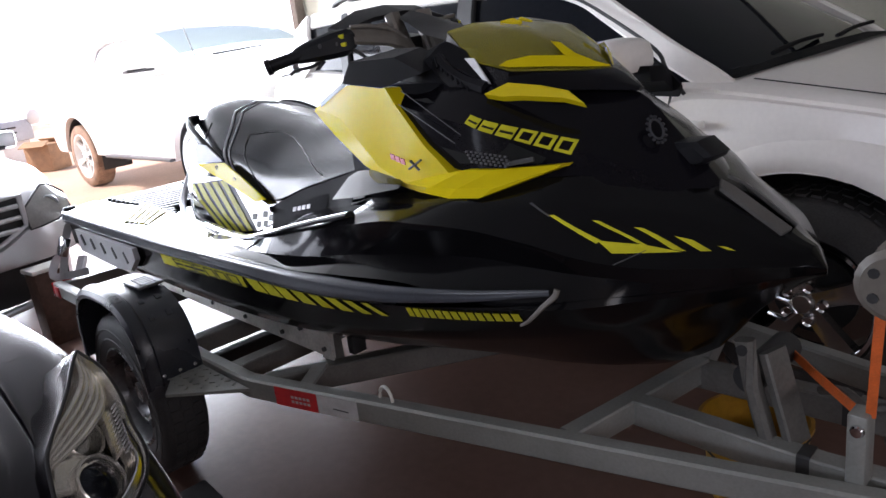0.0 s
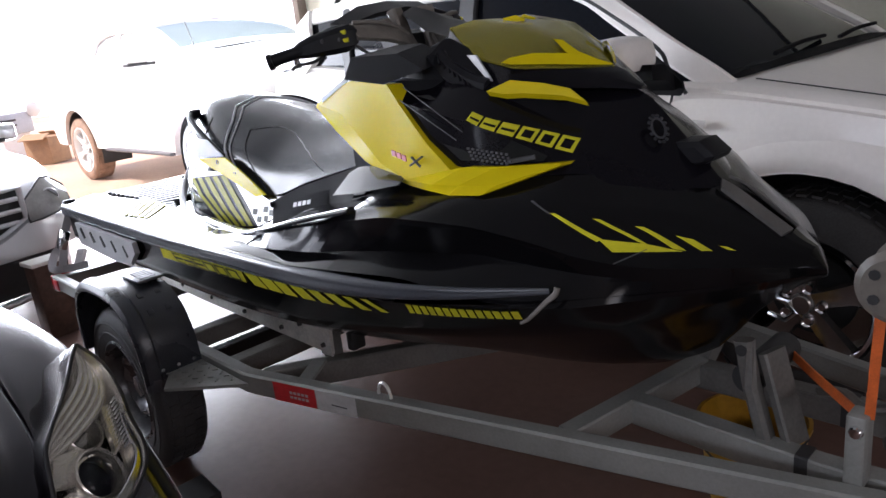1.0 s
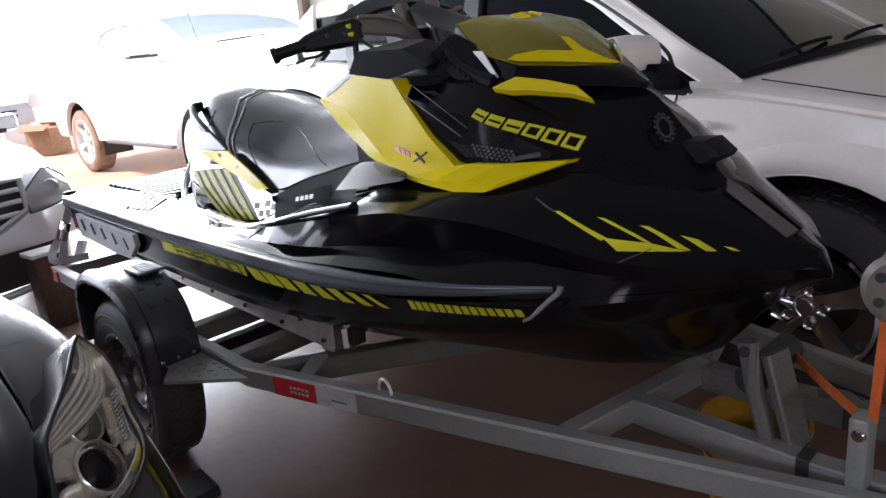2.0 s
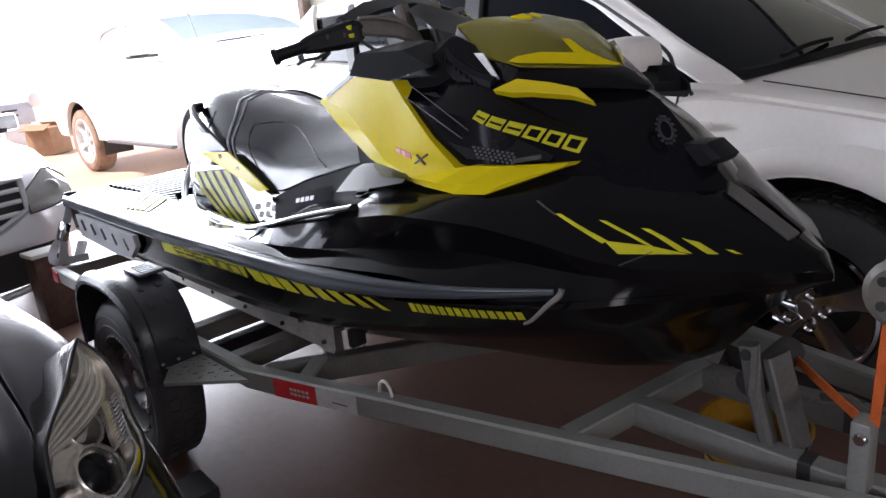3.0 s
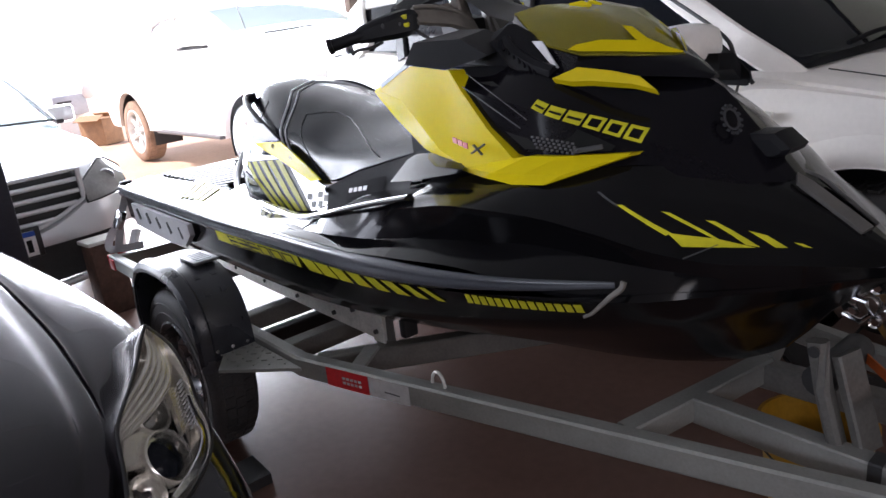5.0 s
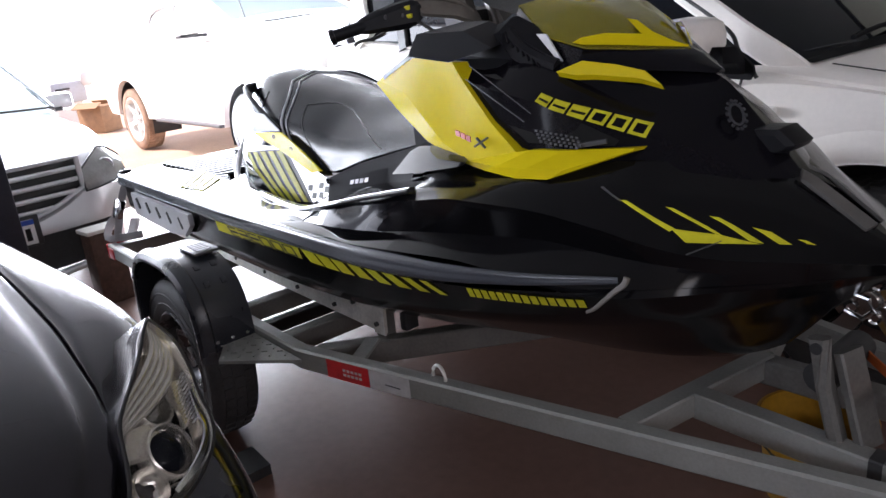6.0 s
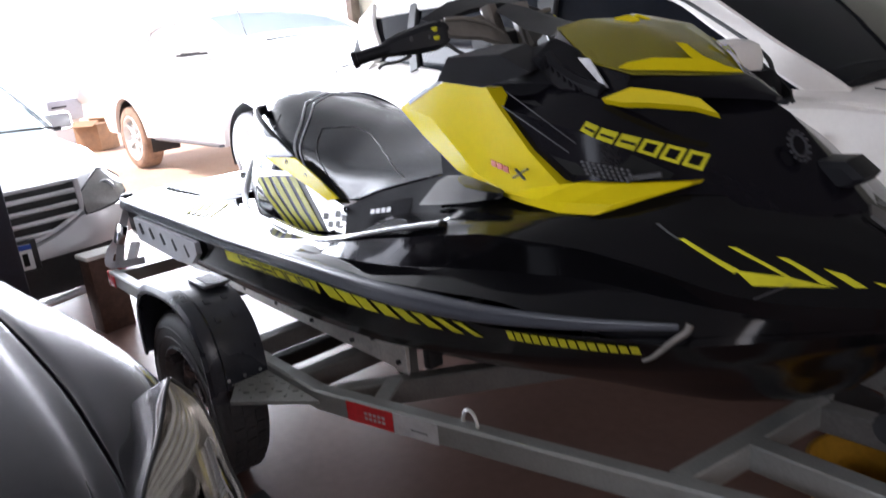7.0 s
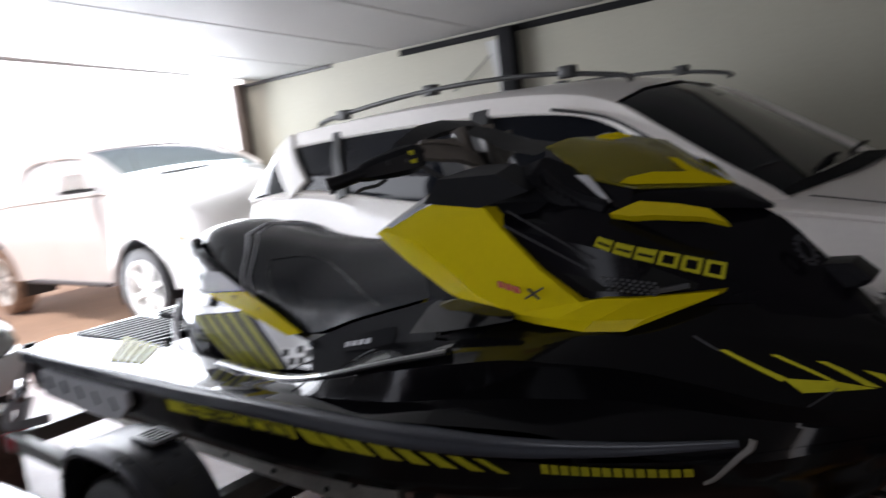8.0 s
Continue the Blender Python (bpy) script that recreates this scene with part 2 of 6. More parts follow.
def curve_at(xs, vs, x):
    """Smooth interpolation that keeps to the trend of the values."""
    xs, vs = list(xs), list(vs)
    if x <= xs[0]:
        return vs[0]
    if x >= xs[-1]:
        return vs[-1]
    i = max(k for k in range(len(xs) - 1) if xs[k] <= x)
    h = xs[i + 1] - xs[i]
    def slope(k):
        if k == 0 or k == len(xs) - 1:
            a, b = (0, 1) if k == 0 else (len(xs) - 2, len(xs) - 1)
            return (vs[b] - vs[a]) / (xs[b] - xs[a])
        l = (vs[k] - vs[k - 1]) / (xs[k] - xs[k - 1])
        r = (vs[k + 1] - vs[k]) / (xs[k + 1] - xs[k])
        return 0 if l * r <= 0 else 2 * l * r / (l + r)
    t = (x - xs[i]) / h
    a, b = slope(i), slope(i + 1)
    return ((2 * t ** 3 - 3 * t * t + 1) * vs[i] + (t ** 3 - 2 * t * t + t) * h * a
            + (-2 * t ** 3 + 3 * t * t) * vs[i + 1] + (t ** 3 - t * t) * h * b)


def sections(table, xs):
    """Table rows: x, then flat h, z pairs. Gives at each x the half section as (h, z) pairs."""
    sx = [r[0] for r in table]
    cols = list(zip(*[r[1:] for r in table]))
    return [[(curve_at(sx, cols[2 * k], x), curve_at(sx, cols[2 * k + 1], x)) for k in range(len(cols) // 2)] for x in xs]


def dense(half, n=5):
    """Adds points along the straight runs of a half section."""
    out = []
    for (h0, z0), (h1, z1) in zip(half, half[1:]):
        out += [(h0 + (h1 - h0) * k / n, z0 + (z1 - z0) * k / n) for k in range(n)]
    return out + [half[-1]]


def lin(a, b, n):
    return [a + (b - a) * i / (n - 1) for i in range(n)]


def plate(pts, thick, bm=None):
    """A flat plate: the outline, and its copy moved by the vector thick."""
    bm = bm or bmesh.new()
    a = [bm.verts.new(p) for p in pts]
    b = [bm.verts.new(Vector(p) + Vector(thick)) for p in pts]
    bm.faces.new(a)
    bm.faces.new(b[::-1])
    n = len(a)
    for i in range(n):
        bm.faces.new((a[i], b[i], b[(i + 1) % n], a[(i + 1) % n]))
    return bm

# ---- the garage ----
def ground_sheet():
    bm = bmesh.new()
    bmesh.ops.create_grid(bm, x_segments=40, y_segments=40, size=0.5)
    bmesh.ops.scale(bm, vec=(400, 400, 1), verts=bm.verts)
    bmesh.ops.translate(bm, vec=(0, 0, -0.012), verts=bm.verts)
    return tagged(link("ground", bm, YARDM, 0), "pale sunlit clay-coloured yard outside the garage", "ground", kind="structure")


ground_sheet()
tagged(link("floor", box((0.35, -1.1, -0.05), (11.5, 9.6, 0.1)), FLOORM, 0),
       "polished red-brown cement garage floor with a dull shine", "floor", kind="structure")
WALL_Y = 3.45
CEIL_Z = 2.235
tagged(link("wall_north", box((0.35, WALL_Y + 0.08, 1.5), (11.3, 0.16, 3.0)), WALLM, 0),
       "plain beige painted garage wall", "wall", kind="structure")
# unseen closing walls, with openings added for the fill lights
south = bmesh.new()
for c, d in (((0.65, -5.7, 0.85), (10.7, 0.16, 1.7)), ((0.65, -5.7, 2.85), (10.7, 0.16, 0.3)), ((-2.85, -5.7, 2.2), (3.7, 0.16, 1.0)), ((5.1, -5.7, 2.2), (1.8, 0.16, 1.0))):
    add_box(south, c, d)
tagged(link("wall_south", south, WALLD, 0), "plain dark brown unseen wall with an added high window strip", "wall", kind="structure")
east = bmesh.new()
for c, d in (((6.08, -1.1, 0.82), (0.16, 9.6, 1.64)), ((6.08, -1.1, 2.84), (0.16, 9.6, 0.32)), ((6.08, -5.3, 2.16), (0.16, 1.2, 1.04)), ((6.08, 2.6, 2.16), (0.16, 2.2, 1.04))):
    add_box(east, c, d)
tagged(link("wall_east", east, WALLD, 0), "plain dark brown unseen wall with an added high window strip", "wall", kind="structure")


def ceiling():
    """Flat white roof sheets with narrow lapped seams."""
    bm = bmesh.new()
    prof = []
    x = -5.0
    while x < 6.2:
        for dx, dz in ((0, 0), (0.98, 0.0), (0.985, -0.004), (0.995, -0.004)):
            prof.append((x + dx, dz))
        x += 1.0
    ends = ((WALL_Y + 0.16, CEIL_Z - 0.01), (-5.8, 3.0))
    add_loft(bm, [[(px, y, z + pz) for px, pz in prof] for y, z in ends])
    add_loft(bm, [[(px, y, z + 0.06) for px, pz in prof] for y, z in ends])
    return tagged(link("ceiling", bm, CEILM, 30), "plain white roof sheets with faint seams", "ceiling", kind="structure")


ceiling()
# dark strips put in for the shadowed gap along the wall top
tagged(link("trim", sweep([(-2.9, WALL_Y - 0.02, 2.19), (6.0, WALL_Y - 0.02, 2.19)], rect(0.04, 0.05)), MATTSTEEL), "dark strip for the shadowed gap where the roof meets the wall", "trim", kind="structure")
tagged(link("trim", sweep([(-5.25, WALL_Y - 0.02, 2.22), (-3.85, WALL_Y - 0.02, 2.22)], rect(0.03, 0.03)), BLKSTEEL), "thin dark strip at the top of the wall", "trim", kind="structure")

post = thing("steel_post", "dark steel roof post with a pale gusset against the wall", "post", (-1.70, WALL_Y - 0.10, 0))
part("shaft", box((0, 0, 1.1), (0.14, 0.10, 2.2), None, 0.006), MATTSTEEL, post)
part("gusset", plate([(-0.07, 0, 2.12), (-0.20, 0, 2.12), (-0.10, 0, 1.65), (-0.07, 0, 1.65)], (0, 0.03, 0)), CEILM, post, "pale painted steel gusset")

tagged(link("door_jamb", box((-5.31, WALL_Y - 0.05, 1.12), (0.11, 0.12, 2.24), None, 0.006), JAMBM), "brown painted jamb at the garage opening", "jamb", kind="structure")

column = thing("column", "dark blue painted steel column beside the silver car", "column", (-2.0, -1.045, 0))
part("shaft", box((0, 0, 1.25), (0.16, 0.16, 2.5), None, 0.008), NAVY, column)
part("foot_plate", box((0, 0, 0.01), (0.24, 0.24, 0.02), None, 0.004), NAVY, column)

# added glowing panels that stand in for the glaring distance outside
tagged(link("backdrop", box((-24, 2, 5.0), (0.25, 70, 10.2)), BACKDROP_GLOW, 0), "glowing white panel for the glaring distance beyond the yard", "backdrop", kind="structure")
tagged(link("backdrop", box((-14.2, 14.5, 5.0), (19.3, 0.25, 10.2)), BACKDROP_GLOW, 0), "glowing white panel for the glaring distance beside the yard", "backdrop", kind="structure")

crate = thing("wooden_box", "rusty brown wooden box with a white board on top", "box", (-2.12, -0.585, 0), 8)
part("body", box((0, 0, .20), (.12, .17, .40), None, .006), BROWN, crate)
part("board", box((0, 0, .412), (.14, .19, .022), None, .004), FARW, crate, "white painted board")
carton = thing("cardboard_box", "brown cardboard box with open flaps in the yard", "box", (-10.4, 1.82, 0), 32)
part("body", box((0, 0, .20), (.46, .40, .40), None, .006), CARDBOARD, carton)
for sy, ang in ((-1, 24), (1, -30)):
    part("flap", box((0.0, sy * .22, .42), (.46, .18, .012), Matrix.Rotation(radians(ang), 4, "X")), CARDBOARD, carton)
machine = thing("machine", "pale blue-grey slotted machine with a round lamp", "machine", (-11.6, 1.62, 0), 20)
part("body", box((0, 0, .60), (.55, .62, .34), None, .03), MACHINE, machine)
# added block, white in place of the lower part lost in glare
part("stand", box((0, 0, .22), (.42, .5, .43), None, .02), FARW, machine, "added white stand for the glare-bleached lower part")
part("slot", box((.28, -.12, .66), (.01, .26, .03), None, .004), BLKSTEEL, machine)
part("slot", box((.28, -.12, .58), (.01, .26, .03), None, .004), BLKSTEEL, machine)
part("lamp", lathe([(0, .32), (.10, .315), (.13, .29), (.13, .25)], "x", 20, (0, .36, .78)), FARW, machine, "round white lamp")

cable = thing("cable", "thin dark cable slung from the roof to the wall", "cable", (0, 0, 0))
part("wire", sweep(smooth_line([(-2.33, WALL_Y - 0.03, 1.78), (-2.11, WALL_Y - 0.05, 1.89), (-1.9, WALL_Y - 0.05, 2.03), (-1.74, WALL_Y - 0.05, 2.20)], 5), circ(0.006, 6)), BLKSTEEL, cable)

# ---- the watercraft ----
SKI_Y = -0.05
ski = thing("jet_ski", "black and yellow jet ski strapped down on a steel trailer", "jet ski", (0, SKI_Y, 0))

RAIL = [(-1.62, 0.505, 0.705), (-1.0, 0.53, 0.715), (-0.5, 0.545, 0.722), (0.05, 0.565, 0.742), (0.45, 0.575, 0.755), (0.75, 0.56, 0.77),
        (1.0, 0.515, 0.79), (1.2, 0.447, 0.81), (1.32, 0.335, 0.813), (1.43, 0.21, 0.809), (1.50, 0.105, 0.80), (1.54, 0.04, 0.794), (1.558, 0.0, 0.79)]
RX, RH, RZ = zip(*RAIL)


def rail_at(x):
    return curve_at(RX, RH, x), curve_at(RX, RZ, x)


def mirrored(x, half):
    """A full section from a half one: (h, z) pairs from the middle outwards."""
    left = [(x, -h, z) for h, z in half[::-1]]
    right = [(x, h, z) for h, z in half if h > 1e-6]
    return left + right


HULL = [(-1.62, 0, .44, .25, .49, .45, .55, .49, .59, .50, .705),
        (0.0, 0, .43, .25, .49, .47, .55, .54, .60, .562, .74),
        (0.34, 0, .43, .22, .48, .44, .555, .54, .615, .572, .75),
        (0.55, 0, .43, .19, .475, .39, .555, .52, .635, .572, .76),
        (0.80, 0, .435, .14, .475, .31, .56, .48, .665, .552, .772),
        (1.08, 0, .46, .10, .50, .22, .585, .40, .70, .497, .80),
        (1.31, 0, .555, .05, .585, .13, .65, .26, .735, .345, .814),
        (1.44, 0, .70, .03, .715, .07, .735, .14, .765, .198, .808),
        (1.52, 0, .765, .015, .77, .03, .776, .045, .784, .075, .798),
        (1.558, 0, .785, .001, .786, .002, .787, .003, .788, .004, .79)]
xs = lin(-1.62, 1.558, 70)
bm = loft([mirrored(x, dense(s, 4)) for x, s in zip(xs, sections(HULL, xs))], caps=True)
part("hull", bm, HULLBLACK, ski, "glossy black hull", 50)

DECKS = [(-0.20, .553, .788, .50, .791, .425, .797, .42, .798, .405, .70, 0, .66),
         (0.05, .562, .796, .52, .803, .478, .824, .47, .828, .44, .70, 0, .66),
         (0.18, .567, .797, .525, .811, .507, .849, .498, .855, .44, .74, 0, .70),
         (0.26, .57, .797, .53, .816, .514, .864, .502, .874, .40, .89, 0, .89),
         (0.45, .575, .81, .525, .832, .507, .896, .492, .907, .38, .93, 0, .93),
         (0.63, .565, .822, .502, .854, .508, .932, .48, .948, .37, .98, 0, .98),
         (0.83, .543, .832, .465, .87, .505, .96, .445, .98, .35, 1.01, 0, 1.02),
         (0.98, .515, .815, .43, .875, .465, .95, .405, .995, .33, 1.03, 0, 1.03),
         (1.13, .472, .795, .40, .862, .42, .92, .355, .99, .29, 1.03, 0, 1.035),
         (1.22, .425, .796, .38, .855, .392, .895, .30, .97, .17, 1.01, 0, 1.02),
         (1.32, .335, .800, .325, .842, .328, .868, .19, .94, .08, .966, 0, .972),
         (1.43, .21, .800, .21, .830, .212, .848, .105, .89, .045, .906, 0, .910),
         (1.50, .105, .800, .105, .815, .106, .826, .055, .850, .025, .857, 0, .859),
         (1.54, .04, .796, .04, .806, .04, .813, .025, .830, .012, .838, 0, .840),
         (1.558, .004, .792, .004, .80, .004, .80, .003, .80, .002, .80, 0, .80)]
xs = lin(-0.20, 0.60, 30)
part("rear_flank", loft([mirrored(x, dense(s[::-1], 6)) for x, s in zip(xs, sections(DECKS, xs))]), BLACK, ski, "mirror-glossy black flank beside the footwell", 28)
xs = lin(0.60, 1.558, 40)
bm = loft([mirrored(x, dense(s[::-1], 6)) for x, s in zip(xs, sections(DECKS, xs))], caps=True)
deck = part("bow_deck", bm, BOWBLACK, ski, "glossy black bow deck and side panels", 28)


def outer_h(table, x, z):
    """Half width of a sectioned surface at x and height z, taken on its outer side."""
    s = sections(table, [x])[0]
    best = 0
    for (h0, z0), (h1, z1) in zip(s, s[1:]):
        if min(z0, z1) - 1e-9 <= z <= max(z0, z1) + 1e-9:
            t = 0.5 if z1 == z0 else (z - z0) / (z1 - z0)
            best = max(best, h0 + (h1 - h0) * t)
    return best


def decal(table, quads, lift=0.003, n=6, side=-1):
    """Thin film on a sectioned surface: quads of (x, z) corners."""
    bm = bmesh.new()
    for a, b, c, d in quads:
        rings = []
        for i in range(n + 1):
            u = i / n
            row = []
            for j in range(4):
                v = j / 3
                x = (a[0] * (1 - u) + b[0] * u) * (1 - v) + (d[0] * (1 - u) + c[0] * u) * v
                z = (a[1] * (1 - u) + b[1] * u) * (1 - v) + (d[1] * (1 - u) + c[1] * u) * v
                row.append((x, side * (outer_h(table, x, z) + lift), z))
            rings.append(row)
        add_loft(bm, rings)
    return bm


# bumper rail along the widest line, ending in a grey claw
for side in (-1, 1):
    line = [(x, side * (rail_at(x)[0] + 0.004), rail_at(x)[1] + 0.027) for x in lin(-1.62, 1.20, 44)]
    prof = [(-0.012, -0.026), (0.002, -0.027), (0.010, -0.020), (0.013, -0.004), (0.009, 0.002), (0.010, 0.008), (0.008, 0.022), (0.0, 0.028), (-0.012, 0.027)]
    if side > 0:
        prof = [(-a, b) for a, b in prof]
    part("bumper_rail", sweep(line, prof, scales=[min(1, .25 + .75 * (43 - i) / 9) for i in range(44)]), RUBBER, ski, "dark grey rubber bumper rail", 60)
    hook = [(1.226, side * 0.458, 0.852), (1.222, side * 0.462, 0.838), (1.205, side * 0.470, 0.822), (1.182, side * 0.480, 0.797), (1.166, side * 0.484, 0.781), (1.150, side * 0.488, 0.772)]
    part("rail_end", sweep(smooth_line(hook, 3), rect(0.012, 0.007, 0.002), up=(0, side, 0.2), scales=lin(1.1, 0.5, 16)), BRONZE, ski, "grey hooked end piece of the bumper rail")

# rear deck with sills and footwells
AFT = [(-1.62, .50, .76, .36, .772, .35, .765, .20, .765, 0, .765),
       (-1.0, .525, .77, .33, .782, .315, .755, .20, .755, 0, .755),
       (-0.5, .54, .778, .365, .788, .35, .725, .20, .725, 0, .725),
       (-0.2, .545, .782, .41, .790, .39, .68, .20, .68, 0, .68),
       (0.0, .545, .772, .43, .775, .42, .66, .20, .66, 0, .66),
       (0.3, .545, .770, .46, .770, .45, .66, .20, .66, 0, .66)]
xs = lin(-1.62, 0.30, 30)
bm = loft([mirrored(x, dense(s[::-1], 4)) for x, s in zip(xs, sections(AFT, xs))], caps=True)
part("rear_deck", bm, BLACK, ski, "glossy black rear deck with footwells", 28)
part("stern_corner", box((-1.63, -0.475, 0.742), (0.035, 0.06, 0.06), None, 0.010), PLASTIC, ski)
part("stern_corner", box((-1.63, 0.475, 0.742), (0.035, 0.06, 0.06), None, 0.010), PLASTIC, ski)

# pod under the seat
POD = [(-1.10, .03, .76, .03, .85, .02, .93), (-1.03, .10, .757, .10, .87, .08, .95), (-0.9, .20, .75, .19, .88, .16, .97), (-0.75, .28, .742, .27, .875, .23, .975), (-0.6, .325, .735, .32, .87, .275, .975),
       (-0.3, .345, .70, .34, .82, .29, .945), (-0.07, .36, .67, .35, .79, .30, .885), (0.15, .37, .66, .355, .82, .29, .915), (0.45, .39, .66, .36, .88, .26, .985)]
xs = lin(-1.10, 0.45, 34)
bm = loft([[(x, -h, z) for h, z in dense(s)] + [(x, h, z) for h, z in dense(s)[::-1]] for x, s in zip(xs, sections(POD, xs))], caps=True)
part("seat_pod", bm, BLACK, ski, "glossy black body under the seat", 40)

SEAT = [(-1.0, .03, .975, .035, 1.0, .02, 1.06, 0, 1.065), (-0.93, .095, .975, .10, 1.02, .06, 1.12, 0, 1.13), (-0.84, .165, .978, .16, 1.05, .09, 1.155, 0, 1.172), (-0.72, .23, .978, .215, 1.06, .13, 1.165, 0, 1.19),
        (-0.5, .28, .975, .255, 1.05, .145, 1.135, 0, 1.16), (-0.26, .29, .94, .262, 1.02, .125, 1.10, 0, 1.125), (-0.07, .302, .888, .262, .99, .115, 1.085, 0, 1.11),
        (0.15, .292, .945, .245, 1.015, .105, 1.09, 0, 1.112), (0.40, .285, 1.008, .235, 1.055, .12, 1.11, 0, 1.13), (0.56, .28, 1.045, .24, 1.08, .12, 1.13, 0, 1.15)]


def fine_half(s, n=4):
    """Rounds a half section by a smooth line through its points."""
    return [(p.x, p.y) for p in smooth_line([(h, z, 0) for h, z in s], n)]


xs = lin(-1.0, 0.56, 50)
rings = []
for x, s in zip(xs, sections(SEAT, xs)):
    f = fine_half(s)
    rings.append([(x, -h, z) for h, z in f] + [(x, h, z) for h, z in f[::-1][1:]])
part("seat", loft(rings, caps=True), SEATM, ski, "black vinyl saddle with stitched panels", 60)


def on_seat(x, k, lift=0.003):
    f = fine_half(sections(SEAT, [x])[0], 4)
    t = k * (len(f) - 1)
    i = min(int(t), len(f) - 2)
    h = f[i][0] + (f[i + 1][0] - f[i][0]) * (t - i)
    z = f[i][1] + (f[i + 1][1] - f[i][1]) * (t - i)
    return Vector((x, -(h + lift), z + lift))


def seat_at(x, z, lift=0.0015):
    """The point of the saddle's flank at x and height z."""
    return min((on_seat(x, k, lift) for k in lin(0, 1, 120)), key=lambda p: abs(p.z - z))


for off, r in ((0.0, 0.0045), (0.032, 0.0028)):
    run = smooth_line([(-0.335 + off, 0, .97), (-0.379 + off, 0, 1.02), (-0.425 + off, 0, 1.08), (-0.475 + off, 0, 1.125), (-0.53 + off * .9, 0, 1.15)], 4)
    line = [seat_at(p.x, p.z, 0.002) for p in run] + [on_seat(-0.57 + off * .8, 1.0, 0.001) + Vector((0, 0.001, 0))]
    line += [Vector((p.x, -p.y, p.z)) for p in line[::-1][1:]]
    part("piping", sweep(line, circ(r, 6)), PIPING, ski, "pale seat piping", 60)
for run in ([(-0.322, 1.078), (-0.27, 1.03), (-0.19, .97), (-0.10, .905)], [(-0.322, 1.078), (-0.25, 1.083), (-0.188, 1.081), (-0.09, 1.065), (0.003, 1.042), (0.11, 1.015), (0.226, .98)], [(-0.60, 1.12), (-0.585, 1.09), (-0.58, 1.05)]):
    fine = smooth_line([(x, 0, z) for x, z in run], 5)
    for side in (1, -1):
        part("seam", sweep([Vector((p.x, p.y * side, p.z)) for p in [seat_at(q.x, q.z, 0.0) for q in fine]], circ(0.0022, 6)), DARKDECAL, ski, "", 60)

# grab strap behind the seat
for side in (-1, 1):
    run = [(-0.37, .292, .995), (-0.48, .286, 1.045), (-0.58, .272, 1.09), (-0.66, .250, 1.118), (-0.72, .215, 1.13), (-0.74, .17, 1.13)]
    part("grab_handle", sweep(smooth_line([(x, side * y, z) for x, y, z in run], 4), rect(0.020, 0.040, 0.007)), PLASTIC, ski)

# console between seat and hood
CONSOLE = [(0.42, .30, .95, .30, 1.15, .24, 1.20, 0, 1.21), (0.56, .35, .96, .32, 1.19, .26, 1.235, 0, 1.245),
           (0.72, .36, .97, .33, 1.18, .25, 1.235, 0, 1.25), (0.86, .36, 1.0, .32, 1.13, .24, 1.19, 0, 1.21)]
xs = lin(0.42, 0.86, 12)
part("console", loft([mirrored(x, dense(s[::-1], 4)) for x, s in zip(xs, sections(CONSOLE, xs))], caps=True), DULLPL, ski, "matt black console", 30)

HOOD = [(0.64, .33, 1.14, .325, 1.20, .24, 1.235, 0, 1.25), (0.80, .352, 1.065, .340, 1.17, .245, 1.23, 0, 1.255), (0.92, .355, 1.045, .333, 1.143, .215, 1.208, 0, 1.235),
        (1.04, .33, 1.03, .285, 1.10, .13, 1.17, 0, 1.205), (1.16, .285, 1.0, .215, 1.055, .07, 1.12, 0, 1.155), (1.245, .20, .98, .15, 1.01, .045, 1.055, 0, 1.068), (1.34, .11, .93, .09, .94, .04, .955, 0, .962)]
xs = lin(0.64, 1.34, 26)
part("hood", loft([mirrored(x, dense(s[::-1], 6)) for x, s in zip(xs, sections(HOOD, xs))], caps=True), HOODBLACK, ski, "satin black front hood", 24)
# black nose blocks at the bow end of the hood
block = [(1.235, 1.058), (1.300, 1.062), (1.338, 1.030), (1.330, 1.018), (1.312, 1.010), (1.26, 1.006)]
part("bow_bumper", loft([[(1.28 + (x - 1.28) * k, h, 1.02 + (z - 1.02) * k) for x, z in block] for h, k in ((-.042, .65), (-.035, .95), (-.015, 1.0), (.02, 1.0), (.046, .95), (.056, .6))], True, True), PLASTIC, ski, "black plastic bow cover", 25)
for side in (-1, 1):
    pts = [(1.340, side * 0.018, 0.972), (1.375, side * 0.022, 0.957), (1.490, side * 0.014, 0.876), (1.478, side * 0.036, 0.868), (1.40, side * 0.048, 0.930), (1.352, side * 0.042, 0.958)]
    part("chin_trim", plate(pts, (0.004, 0, 0.007)), CHINGREY, ski, "grey chin trim at the bow")
part("tow_eye", sweep([(1.455, 0, 0.72), (1.485, 0, 0.715), (1.495, 0, 0.69), (1.475, 0, 0.67), (1.44, 0, 0.68)], circ(0.006, 8)), CHROME, ski, "steel tow eye")

